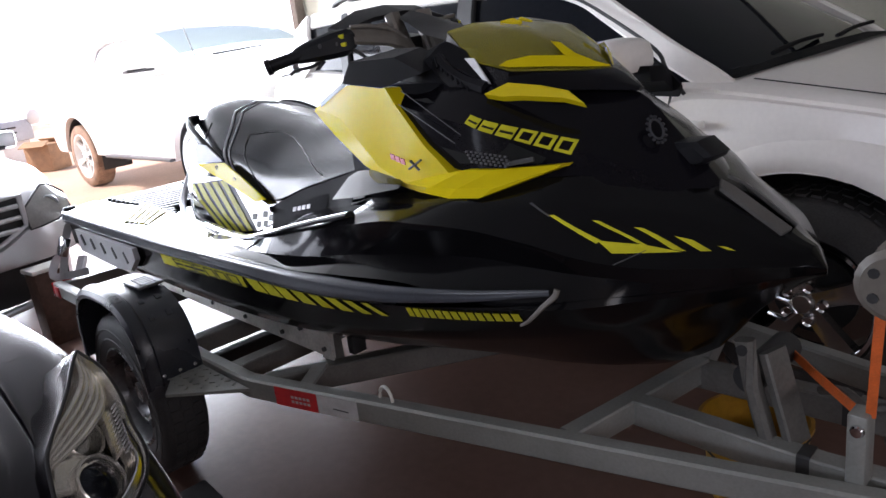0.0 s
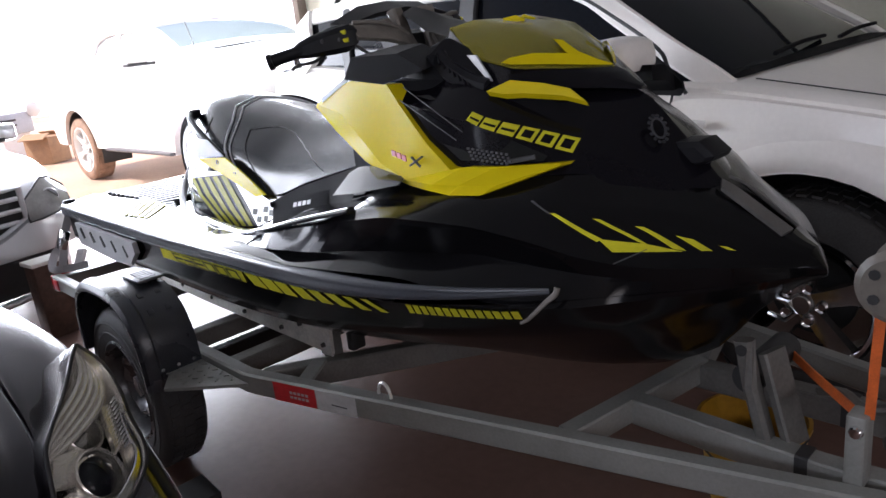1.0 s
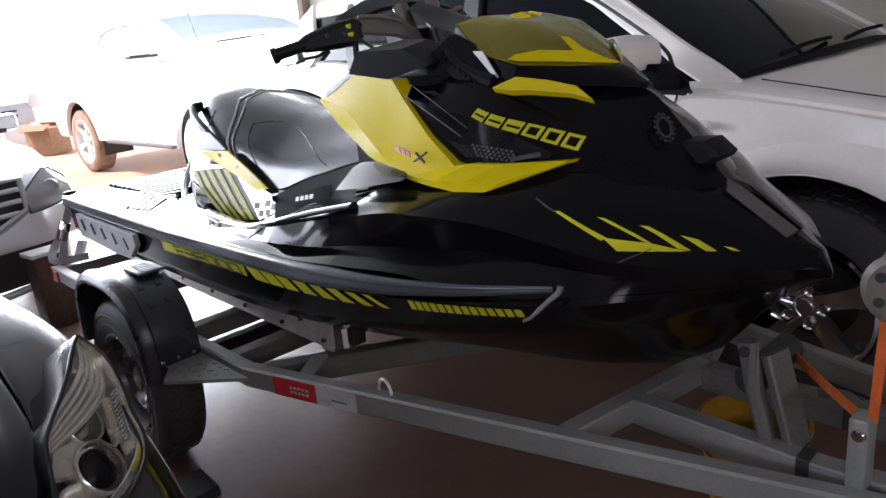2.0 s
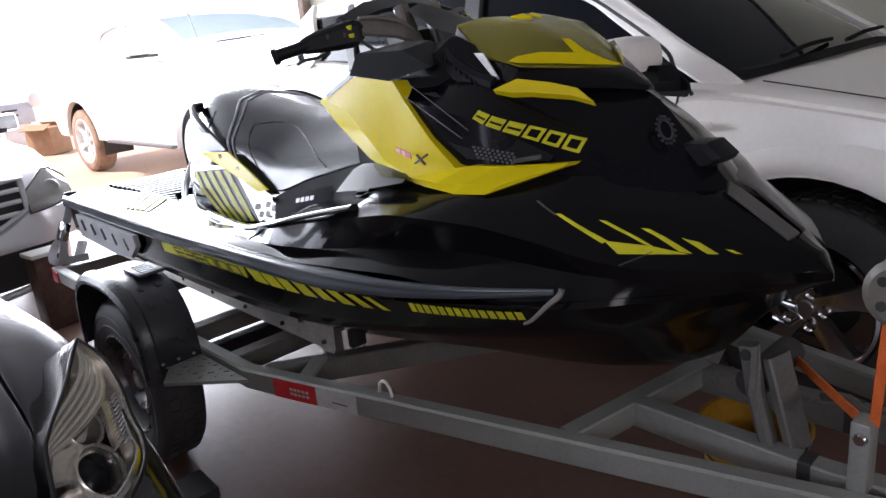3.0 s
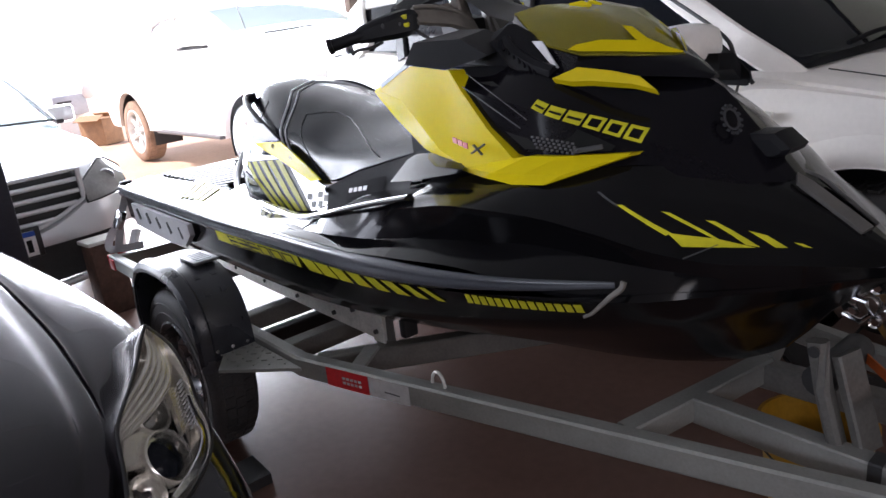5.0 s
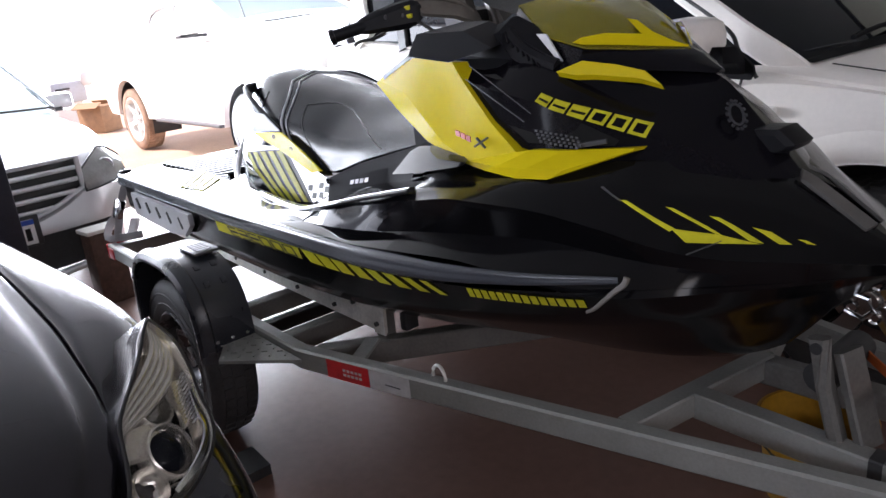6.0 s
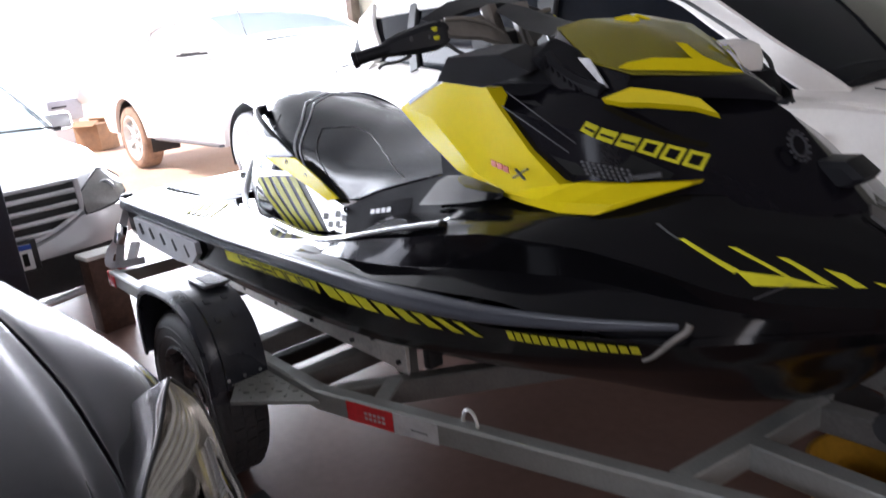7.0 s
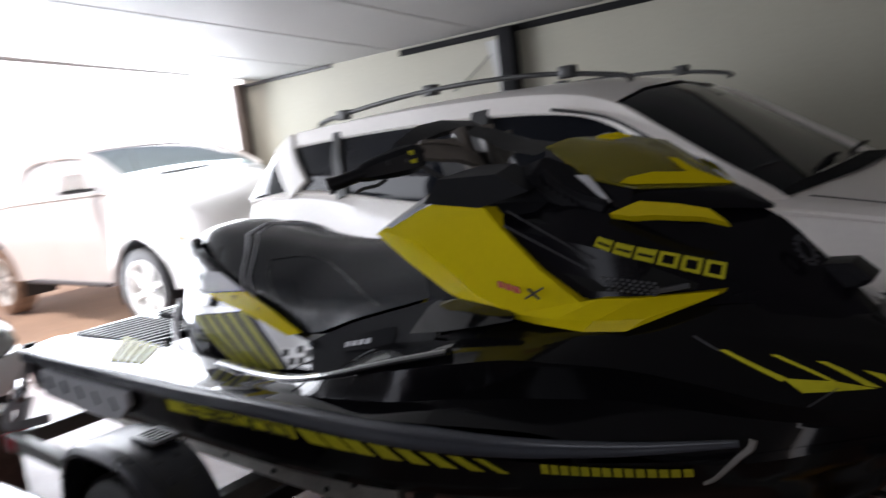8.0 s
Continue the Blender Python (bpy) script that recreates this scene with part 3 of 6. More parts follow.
# yellow side panels
def yellow_panel(side):
    left = [(0.272, .300, 1.176), (0.378, .316, 1.111), (0.524, .342, 1.040), (0.645, .368, 1.012), (0.745, .390, 1.004)]
    fold = [(0.305, .318, 1.187), (0.444, .340, 1.163), (0.533, .353, 1.102), (0.625, .374, 1.048), (0.740, .396, 1.018)]
    right = [(0.490, .332, 1.248), (0.640, .333, 1.236), (0.688, .345, 1.192), (0.790, .365, 1.106), (0.885, .384, 1.048)]
    bm = bmesh.new()
    for rows in ((left, fold), (fold, right)):
        add_loft(bm, [[(x, side * h, z) for x, h, z in r] for r in rows])
    arm = [] if side > 0 else [[left[-1], fold[-1], right[-1]], [(0.80, .404, 1.002), (0.84, .408, 1.016), (0.93, .383, 1.056)], [(0.90, .410, .996), (0.93, .408, 1.020), (1.00, .358, 1.055)],
           [(0.99, .405, 1.002), (1.02, .385, 1.022), (1.07, .322, 1.057)], [(1.127, .298, 1.052), (1.128, .296, 1.055), (1.13, .293, 1.058)]]
    if arm:
        add_loft(bm, [[(x, side * h, z) for x, h, z in r] for r in arm])
    bmesh.ops.remove_doubles(bm, verts=bm.verts, dist=1e-4)
    back = bmesh.ops.extrude_face_region(bm, geom=bm.faces[:])
    bmesh.ops.translate(bm, vec=(0, -side * 0.05, -0.004), verts=[g for g in back["geom"] if isinstance(g, bmesh.types.BMVert)])
    return bm


for side in (-1, 1):
    panel = part("side_panel", yellow_panel(side), YELLOW, ski, "bright yellow gelcoat side panel", 9)
    part("panel_corner", plate([(0.283, side * .296, 1.172), (0.342, side * .322, 1.192), (0.505, side * .335, 1.256), (0.47, side * .30, 1.262), (0.32, side * .27, 1.20)], (0, 0, 0.012)), GREYPL, ski)
    # small badge: red bars with a grey cross
    for k in range(3):
        x0 = 0.702 + 0.021 * k
        part("badge_bar", plate([(x0, side * (.394 + .003 * k), 1.088 - .004 * k), (x0 + .017, side * (.396 + .003 * k), 1.086 - .004 * k), (x0 + .020, side * (.398 + .003 * k), 1.073 - .004 * k), (x0 + .003, side * (.396 + .003 * k), 1.075 - .004 * k)], (0, side * 0.002, 0)), REDDECAL, panel, "red mark on the yellow panel")
    for a, b in (((0.776, 1.056), (0.816, 1.078)), ((0.784, 1.076), (0.806, 1.054))):
        part("badge_bar", sweep([(a[0], side * .405, a[1]), (b[0], side * .401, b[1])], rect(0.007, 0.004, 0.001)), GREYPL, panel, "grey cross mark")

# air intake between panel and hood
for side in (-1,):
    part("intake", loft([[(x, side * (h0 - 0.015), z0), (x, side * (h1 - 0.03), z1)] for x, h0, z0, h1, z1 in ((0.64, .33, 1.225, .33, 1.20), (0.76, .35, 1.135, .335, 1.205), (0.90, .375, 1.065, .345, 1.14), (1.02, .35, 1.062, .335, 1.10), (1.09, .32, 1.062, .318, 1.07))]), DARKDECAL, ski, "black recessed air intake")
    for a, b, r in (((0.703, .335, 1.228), (0.905, .352, 1.128), 0.0016), ((0.698, .345, 1.198), (0.90, .368, 1.112), 0.0018), ((1.02, .345, 1.064), (1.085, .325, 1.075), 0.006)):
        part("intake_bar", sweep([(a[0], side * a[1], a[2]), (b[0], side * b[1], b[2])], rect(r, r * 1.6, 0.001)), GREYPL, ski, "grey edge strip of the intake")
    bm = bmesh.new()
    for i in range(9):
        for j in range(4):
            x, z = 0.930 + 0.0125 * i, 1.094 - 0.0075 * j - 0.0014 * i
            if i + j < 11:
                add_box(bm, (x + 0.004 * j, side * (0.364 - 0.0016 * i), z), (0.007, 0.003, 0.0045))
    part("intake_grille", bm, GREYPL, ski, "perforated grey intake grille", 0)
    if side < 0:
        part("hood_stripe", plate([(0.905, side * .262, 1.205), (0.962, side * .243, 1.226), (1.03, side * .213, 1.214), (1.082, side * .187, 1.198), (1.112, side * .172, 1.168), (1.070, side * .196, 1.184), (0.990, side * .238, 1.196), (0.95, side * .255, 1.197)], (0, -side * 0.01, -0.012)), YELLOW, ski, "yellow stripe under the visor")

# plain slanted yellow shapes on the hood
def slanted(a, b, c, d, n, gap=0.16):
    """n slanted bars inside the quad a (top left), b (top right), c (bottom right), d (bottom left)."""
    out = []
    for i in range(n):
        u0, u1 = (i + gap / 2) / n, (i + 1 - gap / 2) / n
        top = lambda u: (a[0] + (b[0] - a[0]) * u, a[1] + (b[1] - a[1]) * u)
        bot = lambda u: (d[0] + (c[0] - d[0]) * u, d[1] + (c[1] - d[1]) * u)
        out.append((top(u0), top(u1), bot(u1), bot(u0)))
    return out


def ring_mark(q, w=0.28):
    """A hollow block: four bars round the edge of the quad q."""
    a, b, c, d = [Vector((p[0], p[1])) for p in q]
    m = (a + b + c + d) / 4
    i = [p + (m - p) * w * 1.5 for p in (a, b, c, d)]
    o = [a, b, c, d]
    return [tuple(tuple(p) for p in (o[k], o[(k + 1) % 4], i[(k + 1) % 4], i[k])) for k in range(4)]


for side in (-1,):
    cells = slanted((0.897, 1.167), (1.118, 1.092), (1.125, 1.068), (0.899, 1.152), 6, 0.14)
    for i, q in enumerate(cells):
        bm = decal(HOOD, ring_mark(q) if i in (4, 5, 3) else slanted(*[q[0], q[1], q[2], q[3]], 1, 0.0), 0.004, 3, side)
        part("hood_mark", bm, DECAL, ski, "plain yellow block mark on the hood", 0)
        if i in (0, 1, 2):
            a, b, c, d = [Vector((p[0], p[1])) for p in q]
            inner = [tuple(a.lerp(d, 0.42).lerp(b.lerp(c, 0.42), 0.15)), tuple(a.lerp(d, 0.42).lerp(b.lerp(c, 0.42), 0.95)), tuple(a.lerp(d, 0.62).lerp(b.lerp(c, 0.62), 0.95)), tuple(a.lerp(d, 0.62).lerp(b.lerp(c, 0.62), 0.15))]
            part("hood_mark", decal(HOOD, [tuple(inner)], 0.006, 3, side), DARKDECAL, ski, "", 0)
    # forked mark on the bow side
    fork = [((1.147, 0.97), (1.156, 0.97), (1.249, 0.919), (1.244, 0.915)),
            ((1.243, 0.92), (1.313, 0.901), (1.324, 0.888), (1.274, 0.896)),
            ((1.304, 0.904), (1.37, 0.881), (1.339, 0.886), (1.274, 0.896)),
            ((1.219, 0.955), (1.231, 0.952), (1.317, 0.899), (1.3, 0.906)),
            ((1.282, 0.932), (1.295, 0.928), (1.374, 0.881), (1.354, 0.887)),
            ((1.344, 0.907), (1.372, 0.896), (1.408, 0.874), (1.393, 0.877)),
            ((1.41, 0.88), (1.422, 0.876), (1.438, 0.867), (1.426, 0.871))]
    for q in fork:
        part("bow_mark", decal(DECKS, [q], 0.003, 5, side), DECAL, ski, "plain yellow forked mark on the bow", 0)
    part("bow_scratch", decal(DECKS, [((1.10, .992), (1.105, .993), (1.150, .969), (1.148, .967))], 0.003, 3, side), GREYPL, ski, "", 0)
    # thin pale line that paints in the glint of the crease
    part("crease_edge", sweep([(x, side * (outer_h(DECKS, x, z) + 0.001), z) for x, z in zip(lin(1.285, 1.318, 6), lin(.878, .892, 6))], rect(0.0025, 0.0025, 0.0006)), GREYPL, ski, "pale painted glint along the crease")

# stripes and hull band
HBAND = HULL


def hull_decal(quads, m, label, side=-1, lift=0.003):
    return part("hull_mark", decal(HBAND, quads, lift, 5, side), m, ski, label, 0)


for side in (-1, 1):
    # the yellow band at the stern end, with dark slanted shapes on it
    def under(x, drop):
        return rail_at(x)[1] - 0.002 - drop
    hull_decal([((x0, under(x0, 0)), (x1, under(x1, 0)), (x1 + 0.006, under(x1, .036)), (x0 + 0.006, under(x0, .036))) for x0, x1 in zip(lin(-0.47, 0.16, 12), lin(-0.47, 0.16, 12)[1:])], DECAL, "yellow band on the hull", side)
    for n, q in enumerate(slanted((-0.37, under(-.37, .003)), (0.13, under(.13, .003)), (0.15, under(.15, .034)), (-0.33, under(-.33, .034)), 6, 0.10)):
        a, b, c, d2 = [Vector(p) for p in q]
        bars = ring_mark(q, 0.19)
        hull_decal(bars if n > 2 else [bars[0], bars[2]] + ([bars[3]] if n != 1 else [bars[1]]), DARKDECAL, "bold dark block shape on the yellow band", side, 0.005)
        if n < 3:
            hull_decal([(tuple(a.lerp(d2, .40)), tuple(b.lerp(c, .40)), tuple(b.lerp(c, .62)), tuple(a.lerp(d2, .62)))], DARKDECAL, "", side, 0.0052)
    x = 0.175
    for k, w in enumerate((0.075, 0.07, 0.06, 0.058, 0.05, 0.045, 0.034, 0.024)):
        hull_decal([((x, under(x, 0)), (x + w, under(x + w, 0)), (x + w + .04, under(x + w, .036)), (x + .04, under(x, .036)))], DECAL, "slanted yellow hull stripe", side)
        x += w + (0.010 if k < 2 else 0.018 + 0.002 * k)
    # short yellow bars on the bow side of the hull
    for q in slanted((0.862, .776), (1.125, .782), (1.116, .755), (0.850, .745), 14, 0.22):
        hull_decal([q], DECAL, "plain yellow bar on the hull", side, 0.004)
    # sponson plate with slots at the stern
    sp = [(-1.42, side * .515, .70), (-0.68, side * .548, .715), (-0.68, side * .545, .67), (-0.78, side * .535, .61), (-0.95, side * .525, .59), (-1.42, side * .51, .60)]
    spon = part("sponson", plate(sp, (0, side * 0.02, 0)), SPONSON, ski, "grey stern sponson with slots")
    for k in range(5):
        part("slot", sweep([(-1.34 + 0.135 * k, side * (.539 + .005 * k), .685), (-1.32 + 0.135 * k, side * (.537 + .005 * k), .64)], rect(0.006, 0.02, 0.002)), BLKSTEEL, spon)

# pod graphics: slanted stripes, a pale crossed mark, the yellow strip under the seat
for side in (-1, 1):
    part("pod_mark", decal(POD, [((-0.655, .906), (-0.33, .938), (-0.10, .79), (-0.37, .752))], 0.003, 8, side), DARKDECAL, ski, "black ground of the slanted stripes", 0)
    part("pod_mark", decal(POD, [((-0.74, .935), (-0.36, .945), (-0.33, .94), (-0.655, .908)), ((-0.33, .94), (-0.08, .873), (0.06, .852), (-0.10, .79))], 0.0035, 8, side), WHITEGEL, ski, "white panel on the pod", 0)
    for q in slanted((-0.645, .905), (-0.345, .935), (-0.12, .79), (-0.365, .755), 5, 0.40):
        part("pod_stripe", decal(POD, [q], 0.006, 6, side), OLIVE, ski, "slanted yellow-green stripe", 0)
    for cx, cz in ((-0.135, .832), (-0.075, .845), (-0.10, .812), (-0.035, .838), (-0.06, .818), (-0.01, .846)):
        part("pod_mark", decal(POD, [((cx - .014, cz + .008), (cx + .014, cz + .010), (cx + .018, cz - .008), (cx - .010, cz - .010))], 0.006, 2, side), DARKDECAL, ski, "", 0)
    cover = [(-0.545, side * .292, 1.060), (-0.558, side * .300, .990), (-0.335, side * .305, 1.006), (-0.455, side * .296, 1.058)]
    part("handle_cover", plate(cover, (0, side * 0.004, 0)), SPONSON, ski, "grey triangular cover under the grab handle")
    outline = [(-0.536, side * .303, .987), (-0.315, side * .309, 1.004), (-0.19, side * .314, .953), (-0.067, side * .317, .893), (-0.123, side * .321, .883), (-0.30, side * .319, .935), (-0.45, side * .312, .968)]
    seat_strip = part("seat_strip", plate(outline, (0, side * 0.006, 0)), YELLOW, ski, "yellow strip under the seat", 30)
    for x, z, h in ((-0.37, .985, .318), (-0.25, .950, .322)):
        part("screw", lathe([(0.0, 0.004), (0.007, 0.003), (0.008, 0.0)], "y", 8, (x, side * h, z)), BLKSTEEL, seat_strip)
    # stern side trim of the pod
    part("pod_trim", sweep(smooth_line([(-1.04, side * .11, .89), (-0.98, side * .18, .835), (-0.88, side * .25, .79), (-0.7, side * .325, .765), (-0.45, side * .36, .745)], 4), rect(0.02, 0.03, 0.004)), PIPING, ski, "pale edge trim round the pod")

# inner footwell panels with box and glove lid
for side in (-1, 1):
    part("footwell_panel", loft([[(0.0, side * .372, .74), (0.0, side * .335, .882)], [(0.16, side * .392, .78), (0.16, side * .322, .940)], [(0.36, side * .402, .85), (0.36, side * .318, .992)], [(0.50, side * .41, .91), (0.50, side * .33, 1.03)]]), DULLPL, ski, "dark plastic footwell panel")
    part("panel_lid", loft([[(x, side * (h + .012), z0), (x, side * (h - .005), z1)] for x, h, z0, z1 in ((0.10, .350, .862, .898), (0.20, .358, .880, .918), (0.31, .358, .902, .944), (0.345, .352, .914, .950))]), DULLPL, ski, "raised lid on the footwell panel")
    for k in range(4):
        xa = 0.165 + .026 * k
        part("lid_mark", plate([(xa, side * .3655, .886 + .0052 * k), (xa + .018, side * .3657, .8895 + .0052 * k), (xa + .020, side * .362, .902 + .0052 * k), (xa + .002, side * .362, .8985 + .0052 * k)], (0, side * .0015, 0)), PIPING, ski, "pale bar on the lid", 0)
    part("console_shoulder", loft([[(0.44, side * .405, .955), (0.47, side * .36, 1.01), (0.48, side * .335, 1.02)], [(0.56, side * .425, .975), (0.58, side * .38, 1.018), (0.58, side * .35, 1.035)], [(0.66, side * .435, .995), (0.68, side * .40, 1.02), (0.66, side * .365, 1.035)], [(0.75, side * .425, 1.012), (0.75, side * .41, 1.02), (0.74, side * .40, 1.022)]]), BLACK, ski, "glossy black console shoulder", 40)
    part("panel_bolt", lathe([(0, 0.012), (0.009, 0.01), (0.010, 0.0)], "y", 10, (0.0, side * .345, .872)), CHROME, ski)
    # sill edge, bright rounded lip of the footwell
    part("sill_lip", sweep(smooth_line([(-0.40, side * .385, .792), (-0.15, side * .43, .802), (0.05, side * .475, .825), (0.26, side * .522, .872), (0.45, side * .507, .917), (0.62, side * .483, .952)], 4), [(x * 1.5, y * .75) for x, y in circ(0.011, 14)]), LIP, ski, "glossy sill lip", 80)

# ribbed mats on the aft deck
for side in (-1, 1):
    def mat_h(x):
        return curve_at((-1.55, -1.0, -0.5, -0.36), (.335, .305, .345, .365), x), curve_at((-1.55, -1.12, -1.0, -0.7, -0.36), (.03, .03, .25, .335, .352), x)
    top = part("mat", loft([[(x, side * mat_h(x)[0], curve_at((-1.62, -1.0, -0.5, -0.2), (.771, .760, .731, .69), x)), (x, side * mat_h(x)[1], curve_at((-1.62, -1.0, -0.5, -0.2), (.771, .760, .731, .69), x))] for x in lin(-1.55, -0.36, 20)]), PLASTIC, ski, "black ribbed deck mat")
    for k in range(26):
        x = -1.53 + 0.045 * k
        z = curve_at((-1.62, -1.0, -0.5, -0.2), (.771, .760, .731, .69), x) + 0.006
        h0, h1 = mat_h(x)
        if h0 - h1 > 0.01:
            part("rib", sweep([(x, side * (h0 - 0.006), z), (x + 0.03, side * (h1 + 0.004), z)], rect(0.026, 0.012, 0.003), caps=True), PLASTIC, top)
    # hatched diamond on the stern deck
    dq = [(-.924, .490), (-1.150, .310), (-.839, .337), (-.714, .470)]
    for k in range(5):
        u0, u1 = k / 5, k / 5 + 0.15
        def dp(u, v):
            a = Vector(dq[0]).lerp(Vector(dq[3]), u)
            b = Vector(dq[1]).lerp(Vector(dq[2]), u)
            return a.lerp(b, v)
        pts = [dp(u0, 0), dp(u1, 0), dp(u1, 1), dp(u0, 1)]
        part("deck_mark", plate([(p.x, side * p.y, 0.787 - 0.06 * (p.y - .33)) for p in pts], (0, 0, 0.003)), OLIVE, ski, "hatched yellow-green deck mark", 0)

# visor, its base and trims
visor = [[(0.715, .17, 1.350), (0.735, .10, 1.362), (0.745, .04, 1.360), (0.75, 0, 1.357)],
         [(0.775, .19, 1.315), (0.80, .11, 1.348), (0.80, .05, 1.348), (0.80, 0, 1.340)],
         [(0.835, .205, 1.276), (0.88, .12, 1.328), (0.88, .05, 1.335), (0.88, 0, 1.328)],
         [(0.935, .198, 1.250), (0.945, .11, 1.287), (0.95, .05, 1.295), (0.952, 0, 1.294)],
         [(0.990, .125, 1.240), (1.0, .07, 1.258), (1.005, .03, 1.265), (1.008, 0, 1.265)],
         [(1.035, .062, 1.230), (1.04, .034, 1.239), (1.044, .016, 1.242), (1.045, 0, 1.242)],
         [(1.070, .010, 1.222), (1.071, .006, 1.223), (1.072, .003, 1.224), (1.073, 0, 1.224)]]
rings = [[(x, -h, z) for x, h, z in r] + [(x, h, z) for x, h, z in r[::-1][1:]] for r in visor]
bm = loft(rings)
ext = bmesh.ops.extrude_face_region(bm, geom=bm.faces[:])
bmesh.ops.translate(bm, vec=(0, 0, -0.004), verts=[g for g in ext["geom"] if isinstance(g, bmesh.types.BMVert)])
vis = part("visor", bm, VISOR, ski, "clear yellow wind visor", 30)
for side in (-1, 1):
    for rows in ([[(0.905, .204, 1.259), (0.915, .186, 1.268)], [(0.935, .201, 1.254), (0.955, .150, 1.273)], [(0.992, .127, 1.244), (1.012, .075, 1.262)], [(1.036, .064, 1.234), (1.045, .034, 1.244)], [(1.072, .010, 1.226), (1.073, .004, 1.228)]],
                 [[(0.957, .072, 1.297), (0.972, .055, 1.292)], [(0.995, .078, 1.266), (1.012, .055, 1.265)], [(1.035, .058, 1.240), (1.045, .034, 1.245)]]):
        part("visor_edge", loft([[(x, side * h, z + 0.002) for x, h, z in r] for r in rows]), YELLOW, vis, "solid yellow lower edge")
    part("visor_tip", plate([(0.775, side * .036, 1.353), (0.80, side * .016, 1.357), (0.832, side * .02, 1.346), (0.815, side * .032, 1.346)], (0, 0, 0.005)), YELLOW, vis, "yellow raised tip")
base = [[(0.70, .19, 1.255), (0.72, .175, 1.345), (0.74, 0, 1.345)], [(0.83, .215, 1.225), (0.835, .207, 1.270), (0.85, 0, 1.31)], [(0.93, .222, 1.208), (0.932, .202, 1.244), (0.945, 0, 1.285)],
        [(1.03, .150, 1.194), (1.01, .118, 1.228), (1.035, 0, 1.240)], [(1.10, .072, 1.182), (1.085, .05, 1.207), (1.10, 0, 1.212)], [(1.15, .012, 1.170), (1.15, .010, 1.176), (1.152, 0, 1.178)]]
rings = [[(x, -h, z) for x, h, z in r] + [(x, h, z) for x, h, z in r[::-1][1:]] for r in base]
part("visor_base", loft(rings, caps=True), HOODBLACK, ski, "satin black visor base", 30)
for side in (-1, 1):
    part("silver_trim", plate([(0.806, side * .209, 1.284), (0.838, side * .211, 1.283), (0.893, side * .222, 1.223), (0.880, side * .224, 1.226)], (0, side * 0.004, 0)), SILVER, ski, "silver triangular trim by the visor")
    bellow = part("neck_cover", sweep(smooth_line([(0.735, side * .235, 1.285), (0.77, side * .242, 1.255), (0.82, side * .238, 1.225), (0.88, side * .232, 1.205)], 4), rect(0.03, 0.05, 0.01)), PLASTIC, ski, "ribbed black neck cover")
    for k in range(9):
        t = k / 8
        part("rib", sweep([(0.745 + 0.12 * t, side * (.250 - .006 * t), 1.294 - 0.085 * t), (0.760 + 0.12 * t, side * (.260 - .008 * t), 1.270 - 0.080 * t)], rect(0.006, 0.006, 0.0015)), HOODBLACK, bellow)

# shoulder pods beside the bars
for side in (-1, 1):
    outer = [(0.475, .338, 1.252), (0.530, .345, 1.306), (0.672, .318, 1.306), (0.730, .285, 1.262), (0.63, .335, 1.236)]
    inner = [(0.50, .21, 1.258), (0.555, .215, 1.305), (0.64, .205, 1.302), (0.72, .18, 1.262), (0.65, .21, 1.24)]
    bm = bmesh.new()
    add_loft(bm, [[(x, side * h, z) for x, h, z in outer], [(x, side * (h * .96), z + .018) for x, h, z in inner]], True, True)
    part("shoulder_pod", bm, PLASTIC, ski, "faceted black shoulder pod", 20)

# the dash between the pods and the visor
part("dash", loft([[(x, -h, z0), (x, -h, z1 - .03), (x, -h * .8, z1), (x, 0, z1 + .01), (x, h * .8, z1), (x, h, z1 - .03), (x, h, z0)] for x, h, z0, z1 in ((0.56, .20, 1.21, 1.275), (0.64, .235, 1.20, 1.305), (0.72, .25, 1.19, 1.325), (0.80, .24, 1.18, 1.30), (0.86, .225, 1.17, 1.26))], False, True), DULLPL, ski, "black dash behind the visor", 30)

